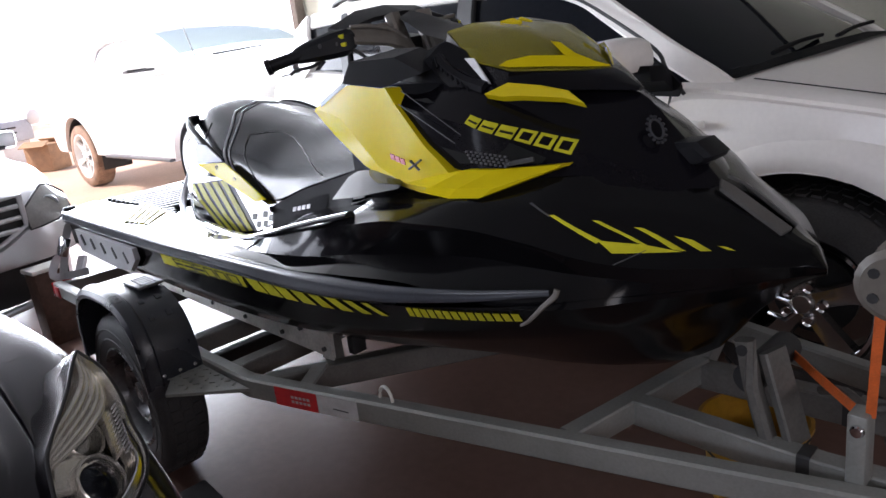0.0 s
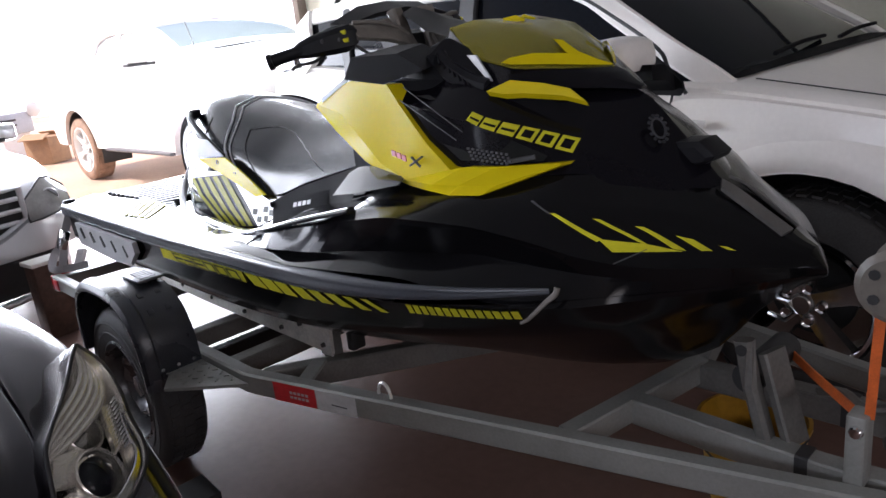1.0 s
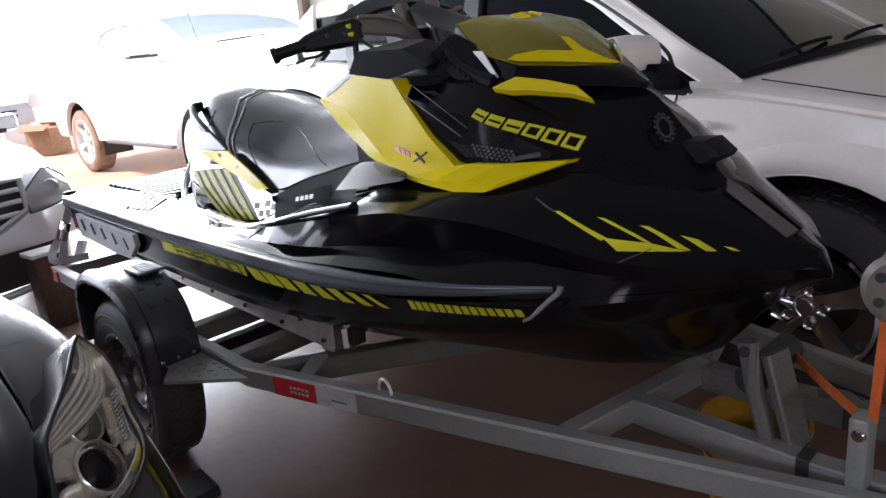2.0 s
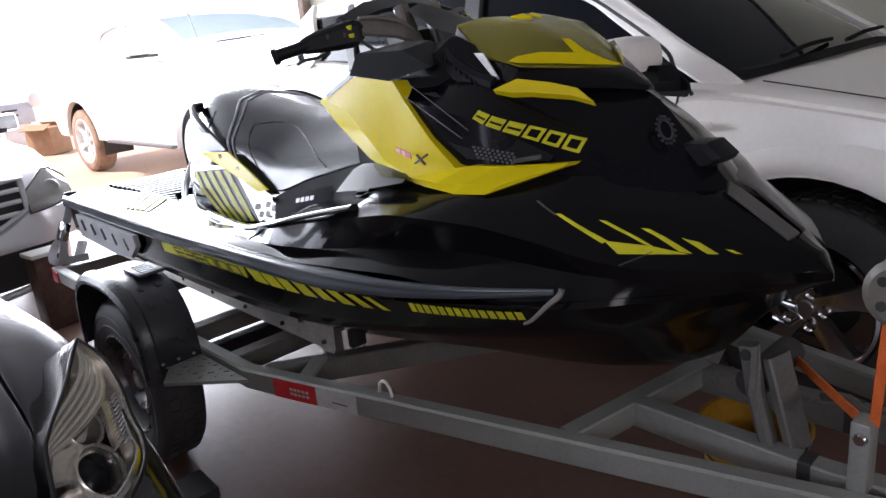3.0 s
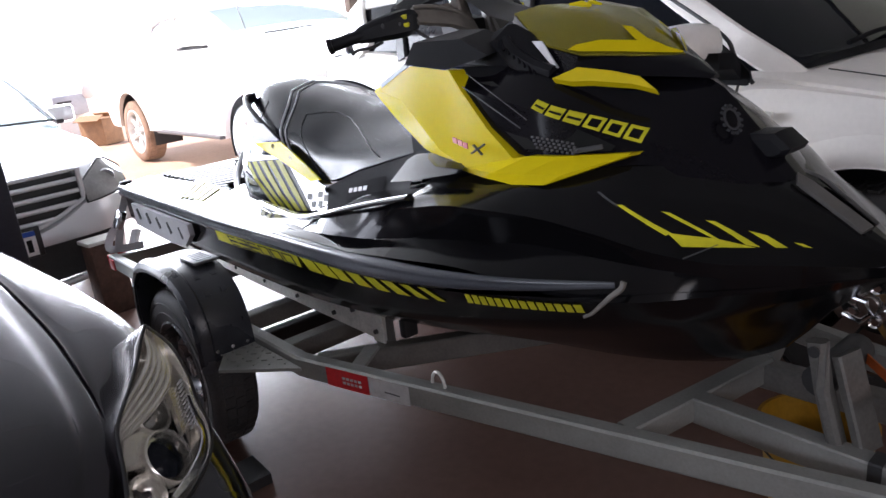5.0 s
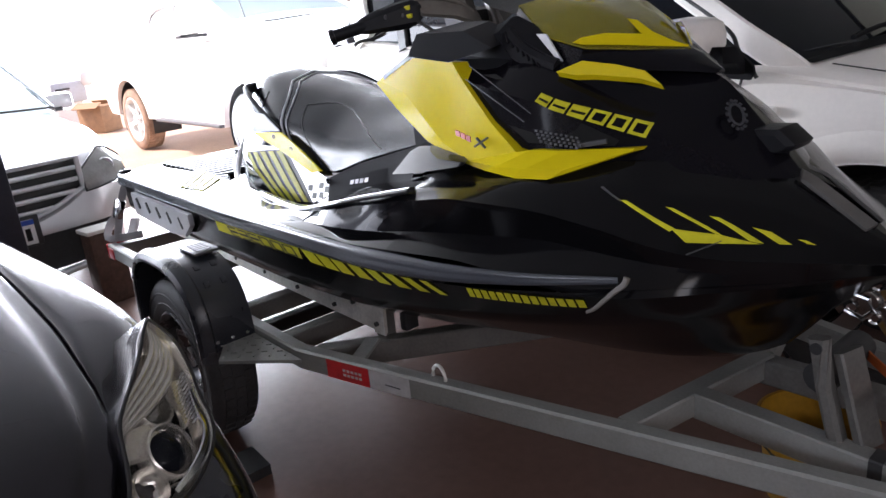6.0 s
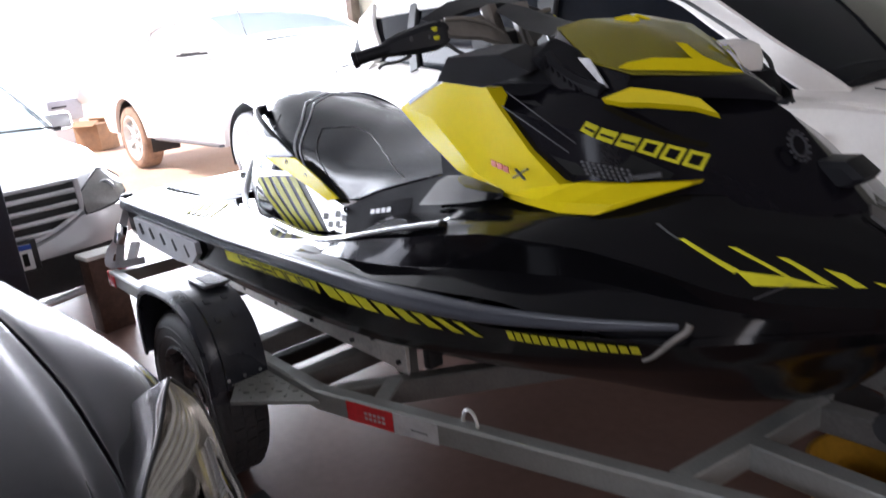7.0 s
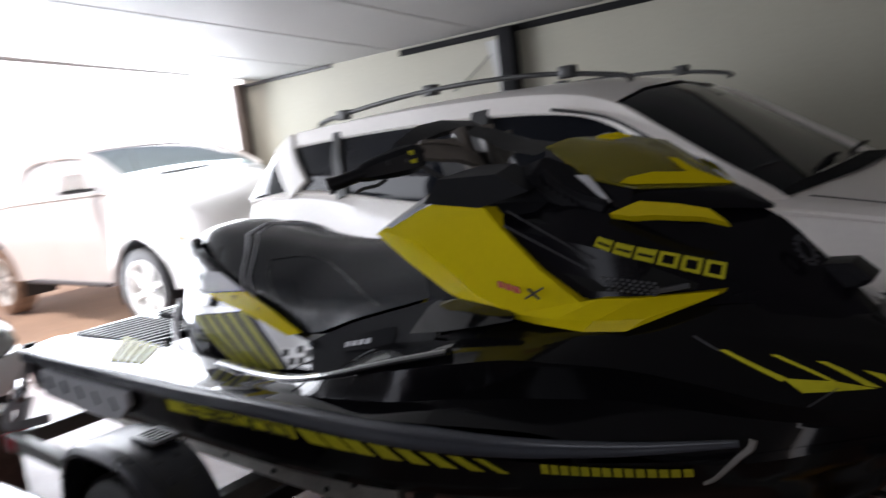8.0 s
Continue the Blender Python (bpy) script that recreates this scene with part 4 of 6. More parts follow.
# handlebar
bar = thing("handlebar", "", "")
bar.parent = ski
part("riser", loft([[(0.33, -.05, 1.24), (0.42, -.05, 1.24), (0.42, .05, 1.24), (0.33, .05, 1.24)], [(0.30, -.06, 1.36), (0.40, -.06, 1.345), (0.40, .06, 1.345), (0.30, .06, 1.36)]], True, True), BLKSTEEL, bar, "", 30)
for side in (-1, 1):
    part("arm", loft([[(0.345, side * .20, 1.385), (0.375, side * .20, 1.345), (0.385, side * .20, 1.352), (0.355, side * .20, 1.392)], [(0.36, side * .12, 1.385), (0.42, side * .12, 1.33), (0.435, side * .12, 1.337), (0.375, side * .12, 1.392)],
                      [(0.38, side * .04, 1.39), (0.44, side * .04, 1.30), (0.455, side * .04, 1.307), (0.395, side * .04, 1.397)]], True, True), BRONZE, bar, "bronze-grey handlebar arm", 30)
    part("arm_bolt", lathe([(0, 0.012), (0.010, 0.01), (0.012, 0)], "y", 10, (0.355, side * .185, 1.378)), BLKSTEEL, bar)
    part("upright", sweep([(0.43, side * .05, 1.28), (0.40, side * .055, 1.37), (0.385, side * .06, 1.415)], rect(0.05, 0.03, 0.006)), BRONZE, bar, "bronze-grey stem plate")
    part("switch_housing", loft([[(xx + dx * k, side * h, z + a * k) for a, dx in ((0.036, -.012), (0.022, -.03), (-0.025, -.025), (-0.036, 0), (-0.02, .03), (0.02, .028), (0.033, .012))] for h, xx, z, k in ((.195, .350, 1.356, .9), (.215, .345, 1.354, 1.05), (.25, .328, 1.349, 1.0), (.30, .296, 1.340, .78), (.325, .280, 1.334, .62), (.337, .272, 1.331, .45))], True, True), PLASTIC, bar, "black switch housing", 30)
    for hh, xx in ((.245, .357), (.285, .330)):
        part("housing_screw", lathe([(0, .003), (.006, .002), (.007, 0)], "x", 8, (xx, side * hh, 1.352)), GREYPL, bar)
    for dz, dx, w in ((-0.010, 0.004, 0.018), (0.012, -0.002, 0.024)):
        part("switch", box((0.360 + dx, side * .228, 1.360 + dz), (0.016, w, 0.011), Matrix.Rotation(radians(-35 * side), 4, "Z") @ Matrix.Rotation(radians(-18 * side), 4, "X"), 0.003), DECAL, bar, "yellow switch")
    part("arm_rib", sweep(smooth_line([(0.372, side * .205, 1.392), (0.392, side * .15, 1.389), (0.412, side * .09, 1.372), (0.428, side * .05, 1.345)], 4), circ(0.006, 8)), BRONZE, bar, "", 60)
    part("cable", sweep(smooth_line([(0.36, side * .20, 1.335), (0.40, side * .17, 1.300), (0.45, side * .12, 1.285), (0.50, side * .08, 1.262)], 5), circ(0.005, 7)), BLKSTEEL, bar, "black control cable", 60)
    part("grip", sweep([(0.285, side * .315, 1.335), (0.255, side * .355, 1.325), (0.225, side * .392, 1.314)], circ(0.017, 12), scales=[1, 1, 1.05]), PLASTIC, bar, "black rubber grip", 60)
    part("grip_flange", sweep([(0.229, side * .388, 1.315), (0.221, side * .398, 1.312)], circ(0.022, 12)), PLASTIC, bar)
    part("lever", sweep(smooth_line([(0.30, side * .27, 1.31), (0.305, side * .31, 1.300), (0.285, side * .345, 1.296), (0.275, side * .36, 1.286)], 3), circ(0.005, 6)), BLKSTEEL, bar)
    part("pad_side", loft([[(0.30, side * .23, 1.385), (0.345, side * .22, 1.375), (0.35, side * .22, 1.385), (0.305, side * .23, 1.397)], [(0.29, side * .12, 1.425), (0.36, side * .11, 1.40), (0.365, side * .11, 1.412), (0.295, side * .12, 1.437)], [(0.28, 0, 1.435), (0.37, 0, 1.41), (0.375, 0, 1.422), (0.285, 0, 1.447)]], True, True), PLASTIC, bar, "black bar pad", 30)
part("gauge_hood", loft([[(x, -h, z), (x, 0, z + .02), (x, h, z)] for x, h, z in ((0.40, .05, 1.40), (0.46, .07, 1.385), (0.55, .10, 1.35), (0.66, .13, 1.33))]), PLASTIC, bar)

for k in range(14):
    a = 2 * math.pi * k / 14
    part("emblem_tooth", box((1.226 + .019 * math.cos(a), -.072 + .021 * math.sin(a), 1.093 - .030 * math.cos(a) * .75 + .014 * math.sin(a)), (0.006, 0.007, 0.004), Matrix.Rotation(radians(38), 4, "Y") @ Matrix.Rotation(a, 4, "Z")), EMBLEM, ski, "", 0)
part("emblem_ring", sweep([(1.226 + .014 * math.cos(a), -.072 + .016 * math.sin(a), 1.094 - .022 * math.cos(a) * .75 + .010 * math.sin(a)) for a in lin(0, 2 * math.pi, 25)], rect(0.006, 0.003, 0.001), up=(.6, -.3, .7)), EMBLEM, ski, "round grey emblem ring", 60)

# ---- the trailer ----
TY = -0.05
trailer = thing("boat_trailer", "galvanised steel boat trailer with black fenders", "trailer", (0, TY, 0))
TUBE = rect(0.045, 0.064, 0.006)
for side in (-1, 1):
    beam = part("side_beam", sweep([(-1.55, side * .63, .43), (0.20, side * .63, .43), (0.28, side * .612, .432), (2.42, side * .045, .442)], TUBE), GALV, trailer, "galvanised side beam bending to the drawbar", 30)
    n = Vector((0.605 - 0.045, side * (2.42 - 0.30), 0)).normalized()
    def on_beam(x, z, lift=0.0245):
        t = (x - 0.30) / (2.42 - 0.30)
        return Vector((x, side * (.605 + (.045 - .605) * t), z)) + n * lift
    for x0, x1, m, lab in ((0.315, 0.465, REDREF, "red reflective tape"), (0.467, 0.60, WHITEREF, "white reflective tape")):
        tape = part("tape", loft([[on_beam(x0, .402), on_beam(x0, .459)], [on_beam(x1, .402), on_beam(x1, .459)]]), m, beam, lab, 0)
    for k in range(5):
        for r in range(2):
            xa = 0.375 + 0.014 * k
            part("tape_bar", loft([[on_beam(xa, .418 + .014 * r, .0265), on_beam(xa, .426 + .014 * r, .0265)], [on_beam(xa + .010, .418 + .014 * r, .0265), on_beam(xa + .010, .426 + .014 * r, .0265)]]), WHITEREF, beam, "", 0)
    part("tape_bar", loft([[on_beam(.52, .424, .0265), on_beam(.52, .428, .0265)], [on_beam(.57, .422, .0265), on_beam(.57, .426, .0265)]]), GREYPL, beam, "", 0)
    o = on_beam(0.675, .4625, -0.005)
    ring = [o + Vector((0.045 * math.cos(a) * 0.55, 0, 0.036 * math.sin(a) + 0.004)) for a in lin(-0.35, math.pi + 0.35, 14)]
    part("tie_ring", sweep(ring, circ(0.0045, 8)), ALU, beam, "bent steel tie ring", 60)
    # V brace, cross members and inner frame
    part("cross_member", sweep([(0.24, side * .60, .425), (0.63, 0, .425)], rect(0.05, 0.07)), GALVD, trailer, "dark steel cross member", 30)
    part("brace", sweep([(0.40, side * .575, .452), (0.345, side * .475, .468)], rect(0.045, 0.012, 0.002)), GALV, trailer)
    part("bow_brace", sweep([(1.145, side * .36, .435), (1.222, side * .085 if side < 0 else .10, .447)] if side > 0 else [(1.145, -.36, .435), (1.228, .10, .447)], rect(0.05, 0.06)), GALV, trailer, "", 30)
    ib = .155 if side < 0 else .085
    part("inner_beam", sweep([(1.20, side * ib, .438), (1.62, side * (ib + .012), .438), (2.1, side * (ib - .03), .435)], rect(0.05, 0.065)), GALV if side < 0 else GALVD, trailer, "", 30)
    part("beam_sleeve", sweep([(1.575, side * (ib + .012), .439), (1.60, side * (ib + .011), .439)], rect(0.054, 0.07)), BLKSTEEL, trailer, "black joint band")
    # bunk: bolted aluminium rail on posts
    bunk = part("bunk_rail", sweep([(-1.30, side * .47, .587), (-0.43, side * .452, .546), (0.345, side * .425, .511)], rect(0.012, 0.090, 0.002)), ALU, trailer, "bolted aluminium bunk rail")
    for k in range(13):
        x = -1.0 + 0.11 * k
        part("bolt", lathe([(0, -.010), (.007, -.009), (.008, 0)] if side < 0 else [(0, .010), (.007, .009), (.008, 0)], "y", 8, (x, side * (.457 - .026 * (x + .9)/1.2) + side * .006, .567 - .046 * (x + .9) / 1.0 * .93 + (0.022 if k % 2 else -0.018))), BLKSTEEL, bunk)
    part("bunk_board", sweep([(-1.32, side * .44, .60), (-0.3, side * .42, .568), (0.335, side * .385, .545)], rect(0.06, 0.03, 0.005)), BLKSTEEL, trailer, "black carpeted bunk board")
    for x in (-0.95, 0.315):
        part("bunk_post", sweep([(x, side * .405, .40), (x, side * .405, .55)], rect(0.05, 0.04)), GALVD, trailer)
    part("bunk_clip", plate([(0.30, side * .432, .465), (0.352, side * .429, .465), (0.352, side * .429, .545), (0.325, side * .431, .555)], (0, side * 0.006, 0)), ALU, trailer)
    part("strap_end", box((0.375, side * .36, .52), (0.03, 0.05, 0.10), None, 0.006), BLKSTEEL, trailer)
for x in (-1.53, -0.9, -0.27, 0.07):
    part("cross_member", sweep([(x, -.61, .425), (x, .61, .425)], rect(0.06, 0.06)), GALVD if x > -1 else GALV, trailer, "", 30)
for y in (-0.30, 0.30):
    part("tail_bar", sweep([(-1.53, y, .465), (-1.30, y, .465)], rect(0.10, 0.012, 0.002)), GALV, trailer)
for side in (-1, 1):
    part("tail_lamp", box((-1.562, side * .60, .425), (0.03, 0.11, 0.07), None, 0.006), REDLAMP, trailer, "red tail lamp")
    part("side_reflector", box((-1.50, side * .656, .425), (0.06, 0.006, 0.05), None, 0.002), REDREF, trailer, "red side reflector")

# wheels and fenders
WX, WR = -0.39, 0.29
FX = -0.347
for side in (-1, 1):
    yw = side * 0.722
    tyre_prof = [(0.178, -.070), (0.205, -.080), (0.255, -.080), (0.276, -.070), (0.287, -.057), (0.29, -.03), (0.29, .03), (0.287, .057), (0.276, .070), (0.255, .080), (0.205, .080), (0.178, .070)]
    wheel = part("wheel", lathe(tyre_prof, "y", 48, (WX, yw, WR)), TYRE, trailer, "worn black trailer tyre", 50)
    for rr in (0.212, 0.246):
        part("sidewall_rib", lathe([(rr - .004, side * .079), (rr - .002, side * .0825), (rr + .002, side * .0825), (rr + .004, side * .079)], "y", 48, (WX, yw, WR)), TYRE, wheel, "", 50)
    for k in range(44):
        a = 2 * math.pi * k / 44
        m = Matrix.Rotation(-a, 4, "Y")
        for yo in (-.037, 0, .037):
            c = Vector((WX, yw + yo, WR)) + m @ Vector((0.290, 0, 0.006 if yo else -0.006))
            part("tread_block", box(c, (0.006, 0.031, 0.027), m), TYRE, wheel)
    d = side
    part("rim", lathe([(0.180, d * .072), (0.172, d * .076), (0.164, d * .060), (0.158, d * .018), (0.142, d * .008), (0.128, d * .030), (0.105, d * .040), (0.086, d * .030), (0.072, d * .014), (0.040, d * .014), (0.036, d * .040), (0.0, d * .042)], "y", 40, (WX, yw, WR)), DRIM, wheel, "pressed steel rim")
    for k in range(10):
        a = 2 * math.pi * k / 10
        hole = lathe([(0, d * .042), (0.014, d * .042), (0.016, d * .030)], "y", 10)
        bmesh.ops.scale(hole, vec=(0.75, 1, 1.25), verts=hole.verts)
        bmesh.ops.transform(hole, matrix=Matrix.Translation((WX, yw, WR)) @ Matrix.Rotation(a, 4, "Y") @ Matrix.Translation((0.117, -d * .006, 0)), verts=hole.verts)
        part("rim_window", hole, BLKSTEEL, wheel)
    for k in range(5):
        a = 2 * math.pi * k / 5 + .4
        part("wheel_nut", lathe([(0, d * .034), (0.009, d * .034), (0.010, d * .012)], "y", 6, (WX + 0.056 * math.cos(a), yw, WR + 0.056 * math.sin(a))), CHROME, wheel)
    # fender: a bent sheet with rolled edge and embossed marks
    arc = []
    for a in lin(-4, 184, 40):
        ca, sa = math.cos(radians(a)), math.sin(radians(a))
        arc.append((FX + 0.285 * math.copysign(abs(ca) ** .74, ca), 0.43 + 0.255 * math.copysign(abs(sa) ** .74, sa)))
    y0, y1 = side * .655, side * .826
    sect = [(y0, 0), (y0, .006), (side * .675, .008), (side * .785, .008), (side * .792, .013), (side * .806, .013), (y1, .004), (y1 + side * .008, -.012), (y1 + side * .006, -.024), (y1, -.022), (y1 - side * .008, -.004), (side * .79, 0), (side * .70, 0)]
    rings = []
    for i, (x, z) in enumerate(arc):
        p, q = arc[max(0, i - 1)], arc[min(len(arc) - 1, i + 1)]
        d2 = Vector((q[1] - p[1], 0, p[0] - q[0])).normalized()
        rings.append([Vector((x, y, z)) + d2 * r for y, r in sect])
    fender = part("fender", loft(rings, True, True), FENDER, trailer, "black moulded plastic wheel fender", 35)
    step = part("step_plate", box((-0.265, side * .70, 0.698), (0.13, 0.085, 0.010), None, 0.004), GREYPL, fender, "embossed step plate on the fender")
    for k in range(5):
        part("step_rib", box((-0.305 + 0.020 * k, side * .70, 0.704), (0.010, 0.05, 0.003)), PLASTIC, step)
    for a in (42, 60):
        ca, sa = math.cos(radians(a)) ** .74, math.sin(radians(a)) ** .74
        for yy in (.70, .755):
            c = (FX + 0.293 * ca, side * yy, 0.43 + 0.263 * sa)
            part("embossed_mark", box(c, (0.022, 0.018, 0.006), Matrix.Rotation(radians(90 - a), 4, "Y"), 0.002), FENDER, fender)
    for k in range(3):
        part("fender_bolt", lathe([(0, .296), (.006, .295), (.008, .290)], "x", 8, (FX, side * (.68 + .05 * k), .455)), CHROME, fender)
    # chequer plate bracket at the front foot of the fender
    part("bracket_plate", plate([(0.036, side * .822, .438), (0.24, side * .658, .442), (-0.06, side * .658, .442), (-0.06, side * .76, .440)], (0, 0, -0.010)), GALV, trailer, "triangular chequer plate bracket")
    bm = bmesh.new()
    for i in range(7):
        for j in range(4):
            x, y = -0.04 + 0.035 * i, .670 + 0.033 * j
            if y < .80 - 0.75 * max(0, x - 0.036):
                add_box(bm, (x, side * y, .4435), (0.018, 0.005, 0.003), Matrix.Rotation(radians(45 if (i + j) % 2 else -45), 4, "Z"))
    part("chequer_ribs", bm, GALV, trailer, "", 0)
    part("axle_stub", sweep([(WX, side * .60, WR), (WX, side * .72, WR)], circ(0.03, 12)), BLKSTEEL, trailer)
    part("spring", sweep(smooth_line([(WX - .38, side * .61, .39), (WX, side * .61, .30), (WX + .38, side * .61, .39)], 5), rect(0.05, 0.025, 0.004)), BLKSTEEL, trailer, "leaf spring")
part("axle", sweep([(WX, -.62, WR), (WX, .62, WR)], rect(0.05, 0.05)), BLKSTEEL, trailer)
part("drawbar", sweep([(2.05, 0, .425), (2.75, 0, .425)], rect(0.07, 0.07)), GALV, trailer)
part("coupler", box((2.82, 0, .44), (0.16, 0.08, 0.08), None, 0.02), GALVD, trailer)
part("jockey_leg", sweep([(2.55, 0.09, 0.02), (2.55, 0.09, .62)], circ(0.025, 12)), GALV, trailer)
part("jockey_foot", lathe([(0, 0.0), (0.06, 0.0), (0.06, 0.015), (0.025, 0.03)], "z", 16, (2.55, 0.09, 0.0)), GALVD, trailer)
# bow stand: drilled post leaning back, angled plate, slotted bracket
part("bow_post", sweep([(1.505, -.150, .455), (1.472, -.152, .58), (1.456, -.155, .68)], rect(0.042, 0.03, 0.008)), GALVD, trailer, "drilled steel bow post", 30)
part("post_eye", lathe([(0.0, -.018), (0.012, -.018), (0.012, .018)], "y", 12, (1.458, -.156, .662)), BLKSTEEL, trailer)
part("stand_plate", sweep([(1.552, -.12, .455), (1.492, -.105, .645)], rect(0.066, 0.022, 0.004)), GALVD, trailer, "angled steel stand plate")
part("bow_roller", sweep([(1.44, -.10, .56), (1.44, .10, .56)], circ(0.035, 14)), BLKSTEEL, trailer, "black rubber bow roller")
part("winch_bracket", box((1.69, -.195, .535), (0.035, 0.05, 0.15), None, 0.006), GALV, trailer, "upright steel strap bracket")
part("bracket_bolt", lathe([(0, -.03), (.010, -.029), (.013, -.024), (.013, 0)], "y", 8, (1.692, -.20, .58)), CHROME, trailer)
part("winch_post", sweep([(1.86, -.02, .44), (1.80, -.02, .95)], rect(0.06, 0.06)), GALV, trailer, "steel winch post")
part("winch_arm", sweep([(1.80, -.02, .93), (1.757, -.19, .89)], rect(0.05, 0.03)), GALV, trailer)
winch = part("winch", lathe([(0, -.055), (.05, -.055), (.062, -.045), (.055, -.03), (.03, -.025), (.03, .025), (.055, .03), (.062, .045), (.05, .055), (0, .055)], "y", 24, (1.752, -.225, .885)), BRONZE, trailer, "round winch drum with drilled cheeks", 40)
for k in range(5):
    a = 2 * math.pi * k / 5
    part("winch_hole", lathe([(0, -.0575), (0.009, -.0575), (0.009, -.05)], "y", 8, (1.752 + .036 * math.cos(a), -.225, .885 + .036 * math.sin(a))), REDLAMP if k == 1 else BLKSTEEL, winch)
part("winch_crank", sweep(smooth_line([(1.54, .04, .50), (1.60, .0, .53), (1.66, -.06, .54), (1.72, -.07, .565)], 4), circ(0.012, 8)), GALVD, trailer, "bent steel crank rod")
part("crank_knob", lathe([(0, 0), (.022, 0), (.024, .012), (.012, .03), (.012, .09), (.022, .10), (.02, .118), (0, .118)], "z", 14, (1.72, -.07, .48)), GALVD, trailer)

def strap(name, pts, w):
    t = thing(name, "orange webbing strap tied from the bow to the trailer", "strap", (0, TY, 0))
    part("webbing", sweep(pts, rect(w, 0.005, 0.001), up=(0.3, -1, 0.2)), ORANGE, t)
    part("buckle", box(pts[0], (0.02, 0.03, 0.035), None, 0.004), ORANGE, t, "orange stitched loop end")
    return t


strap("strap", [Vector((1.428, 0.115, .552)), Vector((1.55, -.03, .572)), Vector((1.69, -.195, .60))], 0.020)
strap("strap", [Vector((1.722, -.228, .835)), Vector((1.715, -.218, .72)), Vector((1.705, -.195, .60))], 0.017)

# small things under and behind the trailer
bucket = thing("bucket", "yellow plastic bucket standing under the trailer drawbar", "bucket", (1.30, 0.20, 0))
part("body", lathe([(0, 0.006), (.105, 0.0), (.115, .01), (.14, .235), (.148, .24), (.148, .25), (.138, .25), (.11, .02), (0, .015)], "z", 28), BUCKETY, bucket, "", 40)
part("handle", sweep(smooth_line([(-.145, 0, .235), (-.12, -.09, .20), (0, -.15, .175), (.12, -.09, .20), (.145, 0, .235)], 5), circ(0.003, 6)), BLKSTEEL, bucket)
chock = thing("wheel_chock", "dark wooden block behind the trailer tyre", "chock", (-0.06, -0.83, 0))
part("block", loft([[(-.06, -.05, 0), (.10, -.05, 0), (.10, -.05, .035), (-.02, -.05, .05)], [(-.06, .05, 0), (.10, .05, 0), (.10, .05, .035), (-.02, .05, .05)]], True, True), BLKSTEEL, chock)

tie = thing("ratchet_strap", "grey ratchet strap tying the stern to the trailer", "strap", (0, TY, 0))
part("webbing", sweep([(-1.60, -.49, .73), (-1.60, -.54, .62), (-1.56, -.60, .47)], rect(0.035, 0.005, 0.001), up=(1, 0, 0)), SPONSON, tie)
part("ratchet", box((-1.595, -.555, .60), (0.06, 0.04, 0.09), Matrix.Rotation(radians(-25), 4, "X"), 0.008), CHROME, tie, "steel ratchet buckle")
part("loose_end", sweep(smooth_line([(-1.60, -.56, .58), (-1.63, -.60, .53), (-1.59, -.63, .48), (-1.55, -.58, .475), (-1.50, -.50, .48)], 4), rect(0.035, 0.004, 0.001), up=(1, 0, 0.3)), SPONSON, tie)

